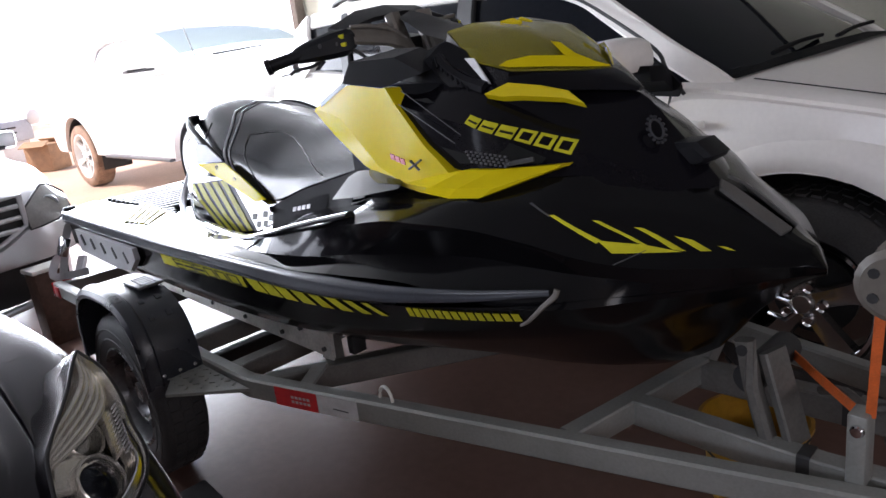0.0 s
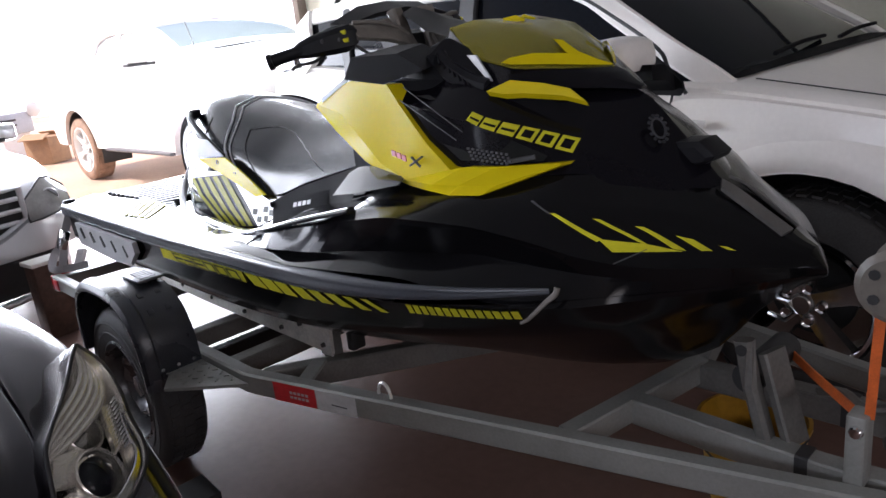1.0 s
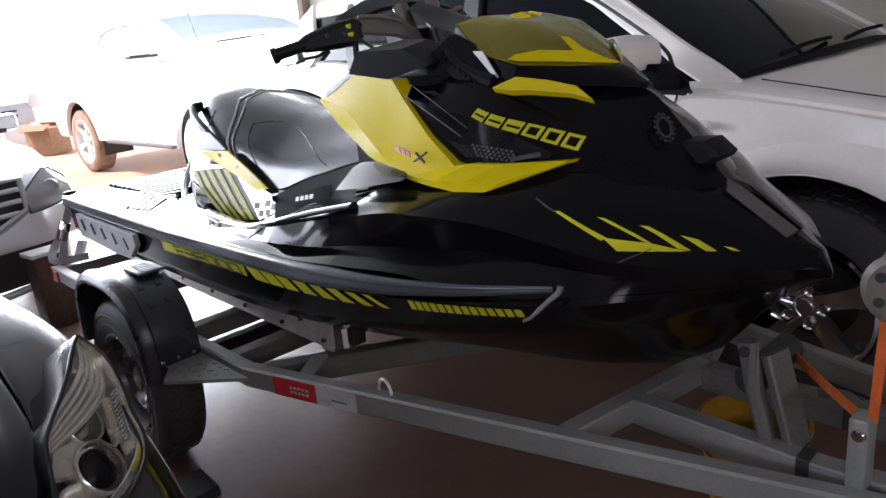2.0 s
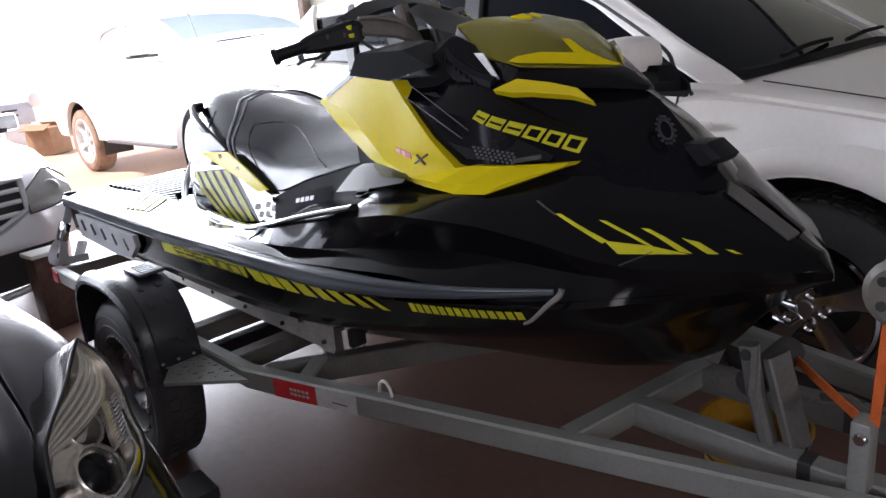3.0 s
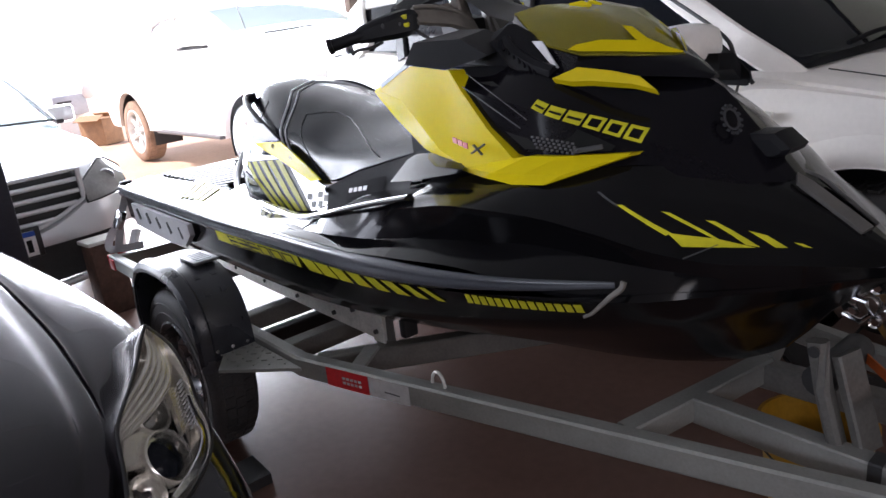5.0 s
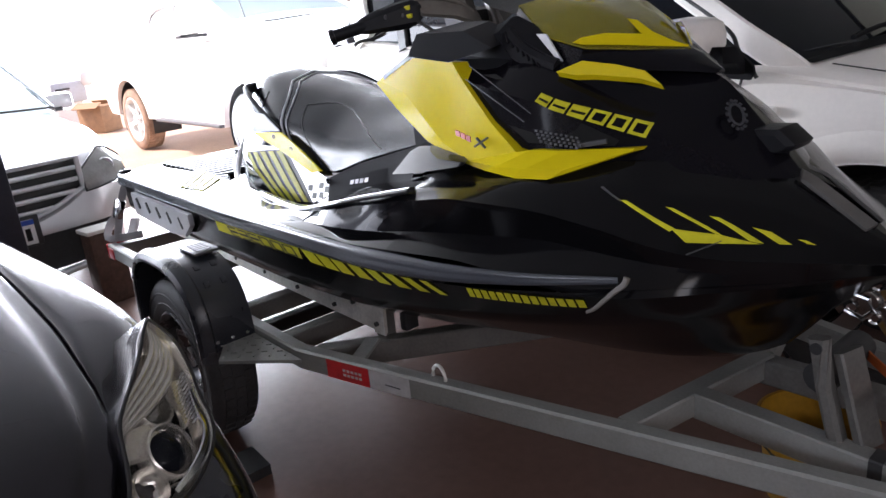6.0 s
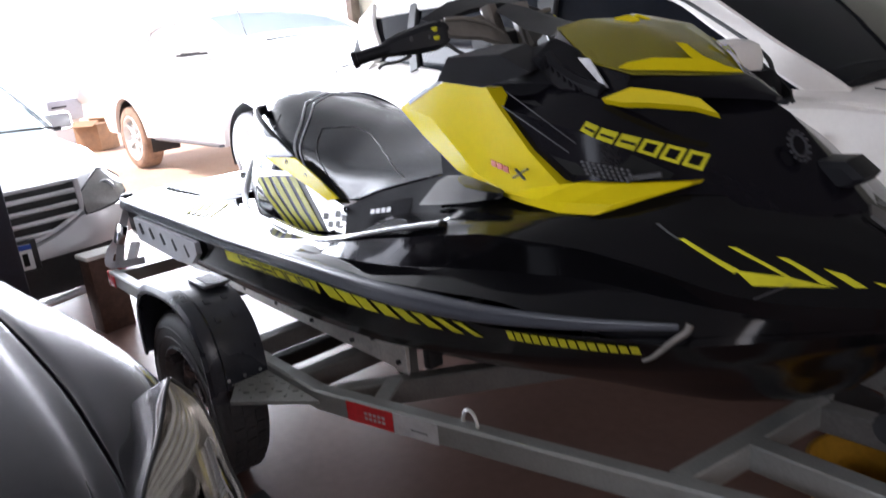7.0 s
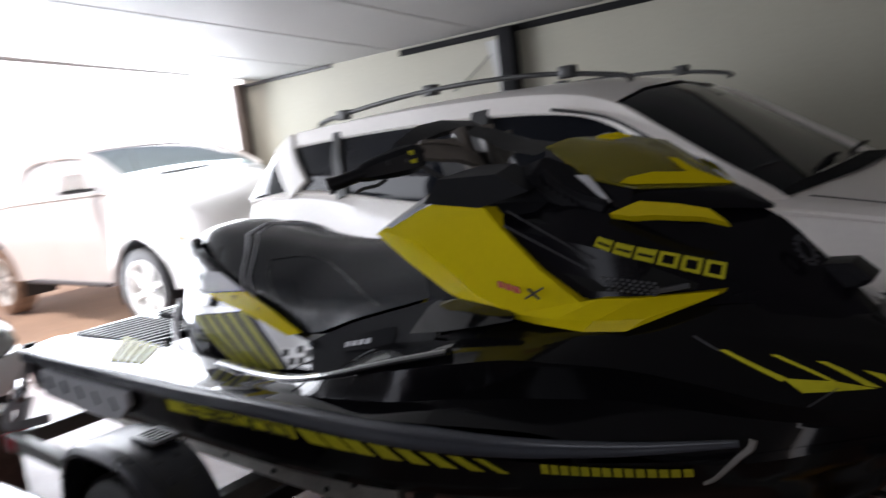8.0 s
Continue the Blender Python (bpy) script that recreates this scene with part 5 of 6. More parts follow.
# ---- vehicles ----
def car_wheel(parent, x, y, r, w, side, rimmat, spokes, wide=0.72, rubber=TYRE):
    """One wheel with tyre, tread, rim and spokes. side: -1 faces -y."""
    d = side
    hw = w / 2
    ri = r * wide
    tyre = part("wheel", lathe([(ri, -hw * .8), (ri * 1.06, -hw), (r * .93, -hw), (r * .985, -hw * .8), (r, -hw * .5), (r, hw * .5), (r * .985, hw * .8), (r * .93, hw), (ri * 1.06, hw), (ri, hw * .8)], "y", 48, (x, y, r)), rubber, parent, "black rubber tyre" if rubber is TYRE else "tyre painted brown for daylight glare", 50)
    for k in range(48):
        a = 2 * math.pi * k / 48
        m = Matrix.Rotation(-a, 4, "Y")
        for s2 in (-.6, 0, .6):
            c = Vector((x, y + s2 * hw, r)) + m @ Vector((r * (1.003 if not s2 else .997), 0, (0.01 if s2 else -0.01)))
            part("tread_block", box(c, (0.008, hw * .5, r * .085), m), rubber, tyre)
    part("rim_ring", lathe([(ri * 1.02, d * hw * .97), (ri * .97, d * hw), (ri * .93, d * hw * .85), (ri * .90, d * hw * .1), (ri * .90, -d * hw * .6)], "y", 48, (x, y, r)), CHROME if rimmat is ALLOY else rimmat, tyre, "polished rim ring", 50)
    part("brake_disc", lathe([(0, -d * hw * .1), (ri * .62, -d * hw * .1), (ri * .62, -d * hw * .25)], "y", 32, (x, y, r)), BLKSTEEL, tyre)
    for k in range(spokes):
        a = 2 * math.pi * k / spokes + 0.35
        ca, sa = math.cos(a), math.sin(a)
        rings = []
        for rr, wd, yy in ((ri * .12, .16, .80), (ri * .35, .15, .72), (ri * .65, .17, .68), (ri * .94, .25, .82)) if rimmat is ALLOY else ((ri * .12, .13, .80), (ri * .35, .085, .72), (ri * .65, .09, .68), (ri * .94, .16, .82)):
            t = wd * ri
            rings.append([(x + rr * ca - t * s2 * sa, y + d * hw * (yy + dy), r + rr * sa + t * s2 * ca) for s2, dy in ((-1, -.25), (-.8, 0), (0, -.05), (.8, 0), (1, -.25))])
        part("spoke", loft(rings), rimmat, tyre, "", 30)
    part("hub_cap", lathe([(0, d * hw * .92), (ri * .13, d * hw * .90), (ri * .17, d * hw * .80), (ri * .19, d * hw * .6)], "y", 20, (x, y, r)), rimmat, tyre)
    for k in range(5):
        a = 2 * math.pi * k / 5
        part("wheel_nut", lathe([(0, d * hw * .80), (.011, d * hw * .80), (.017, d * hw * .86), (.019, d * hw * .7)], "y", 10, (x + ri * .27 * math.cos(a), y, r + ri * .27 * math.sin(a))), CHROME, tyre)
    return tyre


def car_body(parent, s, paint):
    """Lower body of a car: side panels with wheel openings, bonnet, tail and nose, as one painted shell."""
    W = s["W"]
    xs = sorted(set(lin(s["x0"], s["x1"], 60) + [x + s["arch"] * math.cos(a) for x, r in s["wheels"] for a in lin(0.02, math.pi - 0.02, 19)]))
    sx, sz = zip(*s["shoulder"])
    px, pf = zip(*s["plan"])
    tx, tz = zip(*s["top"])
    bx, bz = zip(*s["sill"])
    rings = []
    for x in xs:
        zb = curve_at(bx, bz, x)
        flare = 0
        for wx, wr in s["wheels"]:
            d = abs(x - wx)
            if d < s["arch"]:
                zb = max(zb, wr + math.sqrt(s["arch"] ** 2 - d * d))
            flare = max(flare, 0.03 * math.exp(-((d / s["arch"]) ** 4)))
        zs = curve_at(sx, sz, x)
        zb = min(zb, zs - 0.05)
        w = W * curve_at(px, pf, x)
        zc = curve_at(tx, tz, x)
        half = [(0, zc)]
        for u in (0.1, 0.2, 0.3, 0.4, 0.5, 0.6, 0.7, 0.8, 0.87, 0.93, 0.97):
            half.append((w * .95 * u, zc + (zs + 0.012 - zc) * u ** 2.6))
        half.append((w * .952, zs))
        for k in range(15):
            v = k / 14
            z = zs + (zb - zs) * v
            f = curve_at((0, .15, .45, .8, 1.1, 1.5), (.93, .965, 1.0, 1.0, .975, .94), z)
            fl = flare * max(0, 1 - abs(z - zb) / 0.22)
            half.append((w * f * (1 if k else .97) + fl, z - (0.012 if k == 0 else 0)))
        half.append((w * .90, zb + 0.004))
        rings.append([(x, -h, z) for h, z in half[::-1]] + [(x, h, z) for h, z in half[1:]])
    return part("body", loft(rings, caps=True), paint, parent, s["label"], 32)


def wheel_well(parent, x, y, r, side, depth):
    rings = []
    for a in lin(-0.3, math.pi + 0.3, 18):
        p = (x + r * math.cos(a), r * math.sin(a))
        rings.append([(p[0], y, 0.36 + p[1]), (p[0], y - side * depth, 0.36 + p[1])])
    bm = loft(rings)
    plate([(x + r * math.cos(a), y - side * depth, 0.36 + r * math.sin(a)) for a in lin(-0.3, math.pi + 0.3, 18)], (0, -side * 0.01, 0), bm)
    part("wheel_well", bm, CARPLAST, parent, "black wheel well liner", 40)


def greenhouse(parent, rows, glass, paint, roof_from, roof_to, pillars, label):
    """Cabin: a glazed core, a painted roof and painted pillars. Rows: x, belt h, belt z, edge h, edge z, top z."""
    def sect(x, out=0.0):
        v = [curve_at([r[0] for r in rows], [r[k] for r in rows], x) for k in range(1, 6)]
        return v
    xs = lin(rows[0][0], rows[-1][0], 34)
    rings = []
    for x in xs:
        bh, bz, eh, ez, tz = sect(x)
        half = [(0, tz), (eh * .55, tz - (tz - ez) * .25), (eh * .9, ez + (tz - ez) * .25), (eh, ez), (eh + (bh - eh) * .5 + .012, (ez + bz) / 2), (bh, bz), (bh * .98, bz - .05)]
        rings.append([(x, -h, z) for h, z in half[::-1]] + [(x, h, z) for h, z in half[1:]])
    part("glazing", loft(rings, caps=True), glass, parent, label, 40)
    rings = []
    for x in lin(roof_from, roof_to, 22):
        bh, bz, eh, ez, tz = sect(x)
        half = [(0, tz + .008), (eh * .55, tz + .008 - (tz - ez) * .25), (eh * .92, ez + .008 + (tz - ez) * .22), (eh + .008, ez - .005), (eh + .010, ez - .045), (eh - .004, ez - .05)]
        rings.append([(x, -h, z) for h, z in half[::-1]] + [(x, h, z) for h, z in half[1:]])
    part("roof", loft(rings), paint, parent, "painted roof panel", 40)
    for pts, wdt, m, nm in pillars:
        for side in (-1, 1):
            part(nm, sweep(smooth_line([(x, side * h, z) for x, h, z in pts], 4), rect(wdt, 0.03, 0.008), up=(0, side, 0.35)), m, parent, "", 40)
    return sect


# white sport utility beside the jet ski
suv = thing("suv", "white sport utility car parked beside the jet ski", "car", (0, 1.63, 0))
SUV = dict(W=0.90, x0=-2.0, x1=2.05, arch=0.445, wheels=[(1.21, .365), (-1.40, .365)], label="white painted car body",
           sill=[(-2.0, .45), (-1.8, .30), (1.7, .28), (2.05, .35)],
           shoulder=[(-2.0, 1.05), (-1.8, 1.18), (-1.4, 1.21), (-0.5, 1.12), (0.3, 1.075), (0.8, 1.065), (1.2, 1.02), (1.6, .95), (1.9, .85), (2.05, .70)],
           plan=[(-2.0, .80), (-1.8, .95), (-1.4, 1.0), (1.2, 1.0), (1.6, .97), (1.85, .88), (2.05, .66)],
           top=[(-2.0, 1.08), (-1.8, 1.2), (0.3, 1.10), (0.85, 1.115), (1.0, 1.12), (1.4, 1.06), (1.8, .96), (1.98, .86), (2.05, .74)])
car_body(suv, SUV, CARWHITE)
for x, r in SUV["wheels"]:
    for side in (-1, 1):
        wheel_well(suv, x, side * .86, .438, side, .36)
for x, r in SUV["wheels"]:
    car_wheel(suv, x, -.785, r, .22, -1, ALLOY, 5, .61)
    car_wheel(suv, x, .785, r, .22, 1, CHROME, 5) if x > 2 else None
SROWS = [(-1.98, .70, 1.15, .60, 1.17, 1.19), (-1.88, .78, 1.19, .62, 1.34, 1.38), (-1.66, .82, 1.21, .66, 1.475, 1.53), (-1.2, .84, 1.19, .70, 1.51, 1.575), (-0.5, .85, 1.13, .725, 1.515, 1.59), (0.0, .85, 1.10, .72, 1.49, 1.575),
         (0.3, .85, 1.085, .705, 1.435, 1.525), (0.55, .845, 1.08, .74, 1.28, 1.39), (0.74, .83, 1.075, .78, 1.165, 1.27), (0.90, .80, 1.05, .78, 1.085, 1.165), (0.97, .78, 1.03, .76, 1.04, 1.12)]
greenhouse(suv, SROWS, CARGLASS, CARWHITE, -1.86, 0.32,
           [([(0.93, .80, 1.045), (0.86, .80, 1.095), (0.71, .79, 1.185), (0.50, .755, 1.315), (0.32, .725, 1.42), (0.10, .735, 1.475), (-0.4, .74, 1.50), (-1.0, .725, 1.495), (-1.5, .70, 1.475)], .085, CARWHITE, "pillar"),
            ([(-0.20, .86, 1.10), (-0.235, .80, 1.34), (-0.25, .745, 1.485)], .10, CARPLAST, "door_pillar"),
            ([(-1.05, .85, 1.17), (-1.12, .79, 1.35), (-1.16, .72, 1.485)], .07, CARPLAST, "door_pillar"),
            ([(-1.38, .845, 1.22), (-1.52, .78, 1.36), (-1.62, .69, 1.47)], .15, CARWHITE, "pillar")], "dark tinted car glazing")
for side in (-1, 1):
    rail = part("roof_rail", sweep(smooth_line([(-1.42, side * .60, 1.525), (-1.34, side * .60, 1.565), (-0.7, side * .62, 1.618), (-0.1, side * .615, 1.612), (0.30, side * .59, 1.56), (0.36, side * .585, 1.53)], 5), rect(0.035, 0.02, 0.006)), BLKSTEEL, suv, "black roof rail", 40)
    for x in (-1.22, -0.62, 0.10):
        z = 1.575 if x < -1 else (1.622 if x < 0 else 1.60)
        part("rail_foot", box((x, side * .61, z), (0.07, 0.05, 0.05), None, 0.008), BLKSTEEL, rail)
    part("mirror_sail", plate([(0.655, side * .865, 1.225), (0.70, side * .885, 1.19), (0.781, side * .90, 1.133), (0.826, side * .905, 1.09), (0.832, side * .907, 1.068), (0.818, side * .907, 1.047), (0.74, side * .905, 1.05), (0.64, side * .905, 1.060)], (0, side * 0.014, 0)), DULLPL, suv, "black triangle at the mirror")
    shell = [(x - 0.03, z) for x, z in [(0.585, 1.215), (0.60, 1.235), (0.64, 1.25), (0.70, 1.257), (0.755, 1.250), (0.785, 1.235), (0.797, 1.20), (0.797, 1.165), (0.788, 1.148), (0.765, 1.145), (0.70, 1.155), (0.63, 1.18)]]
    part("window_frame", sweep(smooth_line([(0.826, side * .89, 1.05), (0.76, side * .885, 1.135), (0.71, side * .865, 1.20), (0.50, side * .80, 1.315), (0.32, side * .77, 1.405), (0.10, side * .765, 1.455)], 5), rect(0.012, 0.014, 0.003), up=(0, side, .3)), CARPLAST, suv)
    part("arch_flare", loft([[(1.21 + r * math.cos(a), side * (.895 + o), .365 + r * math.sin(a)) for r, o in ((.446, -.03), (.45, .034), (.47, .040), (.50, .034), (.53, .022), (.56, .010), (.59, -.012))] for a in lin(-0.05, math.pi + .05, 30)]), CARWHITE, suv, "flared white wheel arch", 60)
    part("side_lamp", box((0.875, side * .908, 0.952), (0.055, 0.016, 0.026), None, 0.005), FARW, suv, "clear white side repeater lamp")
    part("wiper", sweep(smooth_line([(0.99, side * .30 - .28, 1.140), (0.965, side * .30, 1.152), (0.945, side * .30 + .28, 1.150)], 4), rect(0.018, 0.014, 0.004)), DULLPL, suv, "black wiper")
    part("headlight", loft([[(1.72, side * .80, .90), (1.72, side * .80, .76)], [(1.86, side * .74, .86), (1.88, side * .74, .73)], [(1.99, side * .60, .80), (2.01, side * .60, .70)]]), LENS, suv, "clear headlight")
    if side > 0:
        continue
    mirror = part("door_mirror", loft([[(0.70 + (x - 0.70) * k + dx, side * y, 1.20 + (z - 1.20) * k) for x, z in shell] for y, k, dx in ((.955, .80, 0), (.97, .95, 0), (1.03, 1.0, 0), (1.09, 1.0, 0), (1.13, .9, -.005), (1.15, .6, -.01))], True, True), CARWHITE, suv, "white door mirror shell", 50)
    part("mirror_stalk", loft([[(x - .05, side * y, z), (x + .05, side * y, z), (x + .045, side * y, z + .05), (x - .045, side * y, z + .05)] for x, y, z in ((0.75, .90, 1.055), (0.755, .95, 1.085), (0.765, 1.0, 1.11), (0.755, 1.06, 1.115))], True, True), DULLPL, mirror, "black mirror foot")
part("cowl", loft([[(0.88, -.78, 1.085), (0.955, -.78, 1.083)], [(0.98, -.4, 1.122), (1.09, -.4, 1.118)], [(1.0, 0, 1.13), (1.11, 0, 1.125)], [(0.98, .4, 1.122), (1.09, .4, 1.118)], [(0.88, .78, 1.085), (0.955, .78, 1.083)]]), DULLPL, suv, "black windscreen cowl")
for pts in ([(0.70, -.905, .30), (0.715, -.912, .55), (0.74, -.905, .85), (0.77, -.878, 1.05)], [(-0.28, -.905, .30), (-0.27, -.912, .55), (-0.25, -.905, .85), (-0.22, -.878, 1.08)]):
    part("door_seam", sweep(smooth_line(pts, 4), rect(0.006, 0.008, 0.001)), CARPLAST, suv)
part("bonnet_seam", sweep(smooth_line([(1.02, -.80, 1.083), (1.3, -.79, 1.038), (1.6, -.72, .975), (1.85, -.60, .885)], 4), rect(0.003, 0.004, 0.0008)), CARPLAST, suv)

# white car in the yard
pick = thing("pickup_truck", "white pickup parked in the glaring daylight outside", "car", (-5.95, 2.44, 0), 2)
PICK = dict(W=0.92, x0=-2.75, x1=2.2, arch=0.49, wheels=[(1.28, .375), (-1.70, .375)], label="white painted pickup body",
            sill=[(-2.75, .6), (-2.45, .42), (1.8, .40), (2.2, .48)],
            shoulder=[(-2.75, 1.16), (-1.0, 1.23), (0.0, 1.25), (0.7, 1.26), (1.3, 1.22), (1.9, 1.10), (2.2, .88)],
            plan=[(-2.75, .93), (-2.45, .98), (1.4, 1.0), (1.85, .95), (2.1, .84), (2.2, .72)],
            top=[(-2.75, 1.16), (-1.0, 1.24), (0.6, 1.34), (1.0, 1.38), (1.6, 1.29), (2.05, 1.12), (2.2, .92)])
car_body(pick, PICK, CARWHITE)
# white rims and brown tyres carry the outdoor glare in their colour
for x, r in PICK["wheels"]:
    wheel_well(pick, x, -.88, .483, -1, .34)
    car_wheel(pick, x, -.80, r, .24, -1, FARW, 6, .72, GLARETYRE if x < 0 else TYRE)
    car_wheel(pick, x, .80, r, .24, 1, FARW, 6, .72, GLARETYRE)
PROWS = [(-1.3, .80, 1.24, .70, 1.27, 1.29), (-1.1, .83, 1.25, .66, 1.60, 1.64), (-0.4, .85, 1.26, .68, 1.68, 1.72), (0.0, .85, 1.27, .68, 1.68, 1.72), (0.3, .85, 1.27, .69, 1.64, 1.68), (0.75, .84, 1.28, .76, 1.49, 1.535), (1.05, .82, 1.29, .80, 1.345, 1.40)]
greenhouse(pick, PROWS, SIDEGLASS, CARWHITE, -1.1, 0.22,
           [([(0.98, .82, 1.36), (0.70, .78, 1.50), (0.28, .71, 1.63), (-0.1, .70, 1.67), (-0.8, .69, 1.67), (-1.15, .68, 1.58)], .08, CARWHITE, "pillar"), ([(-0.35, .855, 1.19), (-0.38, .78, 1.45), (-0.40, .70, 1.67)], .10, CARWHITE, "door_pillar"), ([(-1.2, .83, 1.19), (-1.15, .76, 1.42), (-1.1, .69, 1.62)], .12, CARWHITE, "pillar")], "pickup glazing painted pale for sky glare")
for side in (-1, 1):
    part("headlight", loft([[(1.86, side * .86, 1.00), (1.87, side * .87, .86)], [(2.04, side * .76, .99), (2.07, side * .77, .83)], [(2.14, side * .56, .96), (2.17, side * .57, .84)]]), LENS, pick, "clear headlight")
    part("lamp_housing", loft([[(1.85, side * .855, 1.00), (1.86, side * .86, .86)], [(2.03, side * .75, .99), (2.06, side * .755, .83)], [(2.13, side * .55, .96), (2.16, side * .56, .84)]]), GREYPL, pick)
    part("indicator", loft([[(1.88, side * .872, .858), (1.89, side * .876, .82)], [(2.08, side * .775, .828), (2.09, side * .78, .79)]]), AMBER, pick, "amber indicator")
    m = part("door_mirror", box((0.62, side * 1.04, 1.40), (0.10, 0.20, 0.15), None, 0.03), CARWHITE, pick)
    part("mirror_foot", box((0.62, side * 1.02, 1.315), (0.13, 0.28, 0.03), None, 0.008), CARPLAST, m, "black mirror foot")
    part("running_board", sweep([(-0.82, side * .93, .42), (0.78, side * .93, .42)], rect(0.12, 0.03, 0.008)), GREYPL, pick, "grey running board")
rings = []
for x in lin(0.30, 1.03, 10):
    eh, ez, tz = [curve_at([r[0] for r in PROWS], [r[k] for r in PROWS], x) for k in (3, 4, 5)]
    rings.append([(x, f * eh * h, tz - (tz - ez) * d + .006) for f, h, d in ((-1, .92, .72), (-1, .72, .45), (-1, .55, .25), (-1, .25, .08), (1, 0, 0), (1, .25, .08), (1, .55, .25), (1, .72, .45), (1, .92, .72))])
part("windscreen", loft(rings), PALEGLASS, pick, "windscreen painted pale blue for reflected sky", 60)
part("antenna", sweep([(1.06, -.62, 1.33), (0.96, -.66, 1.75)], circ(0.006, 6)), BLKSTEEL, pick)
part("wiper", sweep([(1.07, -.45, 1.385), (1.03, .15, 1.41)], rect(0.02, 0.02, 0.004)), CARPLAST, pick)

# silver saloon with its nose towards the jet ski
sal = thing("saloon_car", "silver saloon car with a slatted grille behind the trailer", "car", (-4.47, -1.13, 0), 2)
SAL = dict(W=0.81, x0=-2.2, x1=2.13, arch=0.36, wheels=[(1.38, .31), (-1.35, .31)], label="silver painted car body",
           sill=[(-2.2, .4), (-1.9, .22), (1.9, .20), (2.13, .24)],
           shoulder=[(-2.2, .85), (-1.6, .95), (0.6, .92), (1.2, .88), (1.8, .81), (2.0, .775), (2.13, .70)],
           plan=[(-2.2, .80), (-1.9, .95), (1.2, 1.0), (1.7, .97), (1.9, .93), (2.0, .88), (2.07, .80), (2.13, .68)],
           top=[(-2.2, .90), (-1.6, 1.0), (0.6, .95), (1.0, .965), (1.6, .905), (1.95, .835), (2.08, .795), (2.13, .775)])
car_body(sal, SAL, CARSILVER)
for x, r in SAL["wheels"]:
    for side in (-1, 1):
        wheel_well(sal, x, side * .77, .355, side, .30)
        car_wheel(sal, x, side * .71, r, .20, side, RIM, 7)
LROWS = [(-1.7, .70, .98, .60, 1.0, 1.02), (-1.2, .76, .97, .58, 1.28, 1.33), (-0.4, .78, .95, .60, 1.37, 1.43), (0.2, .79, .94, .60, 1.33, 1.39), (0.6, .79, .93, .66, 1.16, 1.21), (0.98, .77, .92, .74, .94, .985)]
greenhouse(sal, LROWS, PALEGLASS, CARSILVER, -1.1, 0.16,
           [([(0.90, .77, .95), (0.55, .71, 1.14), (0.15, .63, 1.32), (-0.4, .62, 1.36), (-1.1, .60, 1.29)], .07, CARSILVER, "pillar")], "car glazing painted pale for reflected sky")
def grille_foot(y):
    return .50 + .12 * min(1, abs(y) / .48) ** 2.5


def grille_x(y):
    return 2.20 - .05 * (y / .5) ** 2


grille = part("grille", loft([[(grille_x(y), y, grille_foot(y) + (.785 - grille_foot(y)) * v) for y in lin(-.49, .49, 17)] for v in (0, .5, 1)]), CARPLAST, sal, "dark grille opening")
for k in range(4):
    zz = .545 + .062 * k
    wide = .47 if zz > .62 else .48 * ((zz - .50) / .12) ** .4 - .01
    part("grille_slat", sweep([(grille_x(y) + .022, y, zz) for y in lin(-wide, wide, 13)], rect(0.03, 0.024, 0.007)), CARSILVER, grille, "silver grille slat")
line = [(grille_x(y) + .025, y, .785) for y in lin(-.49, .49, 13)] + [(grille_x(y) + .025, y, grille_foot(y)) for y in lin(.49, -.49, 17)]
part("grille_frame", sweep(line + line[:1], rect(0.022, 0.022, 0.006), up=(1, 0, 0)), CARSILVER, grille)


def bumper_ring(y):
    x = grille_x(y) - .55 * max(0, abs(y) - .55) ** 1.2
    top = grille_foot(y) - .008 if abs(y) < .49 else .612
    return [(x - .01, y, top), (x + .045, y, top - .018), (x + .060, y, .5 * top + .20), (x + .05, y, .42), (x, y, .405)]


part("bumper", loft([bumper_ring(y) for y in lin(-.80, .80, 61)]), CARSILVER, sal, "silver front bumper", 40)
for side in (-1, 1):
    rows = [((2.150, .500, .700), (2.195, .500, .592)), ((2.120, .555, .745), (2.185, .57, .598)), ((2.050, .640, .800), (2.165, .66, .612)), ((1.985, .700, .790), (2.130, .715, .628)), ((1.960, .775, .725), (2.060, .765, .650))]
    hl = part("headlight", loft([[Vector((x, side * y, z)).lerp(Vector((x2, side * y2, z2)), k / 5) + Vector((.022 * math.sin(math.pi * k / 5), 0, 0)) for k in range(6)] for (x, y, z), (x2, y2, z2) in rows]), LAMPDARK, sal, "clear headlight with grey housing", 50)
    rim_line = [r[0] for r in rows] + [r[1] for r in rows[::-1]] + [rows[0][0]]
    part("lamp_edge", sweep([(x + .004, side * y, z) for x, y, z in rim_line], rect(0.009, 0.009, 0.002), up=(1, 0, 0)), CARPLAST, hl, "dark lamp edge")
    for yy, xx, zz, rr in ((.555, 2.150, .655, .036), (.650, 2.105, .695, .044)):
        part("reflector_bowl", lathe([(rr * 1.1, .004), (rr, .012), (rr * .8, .002), (0, -.006)], "x", 18, (xx, side * yy, zz)), SILVER, hl)
    m = part("door_mirror", box((0.62, side * .89, .98), (0.10, 0.19, 0.12), None, 0.03), CARSILVER, sal)
    part("mirror_foot", box((0.63, side * .86, .93), (0.09, 0.08, 0.03), None, 0.008), CARPLAST, m)
    part("window_rubber", sweep(smooth_line([(1.00, side * .755, .965), (0.60, side * .69, 1.155), (0.20, side * .625, 1.325)], 4), rect(0.014, 0.014, 0.003), up=(0, side, .3)), CARPLAST, sal, "dark rubber beside the windscreen")
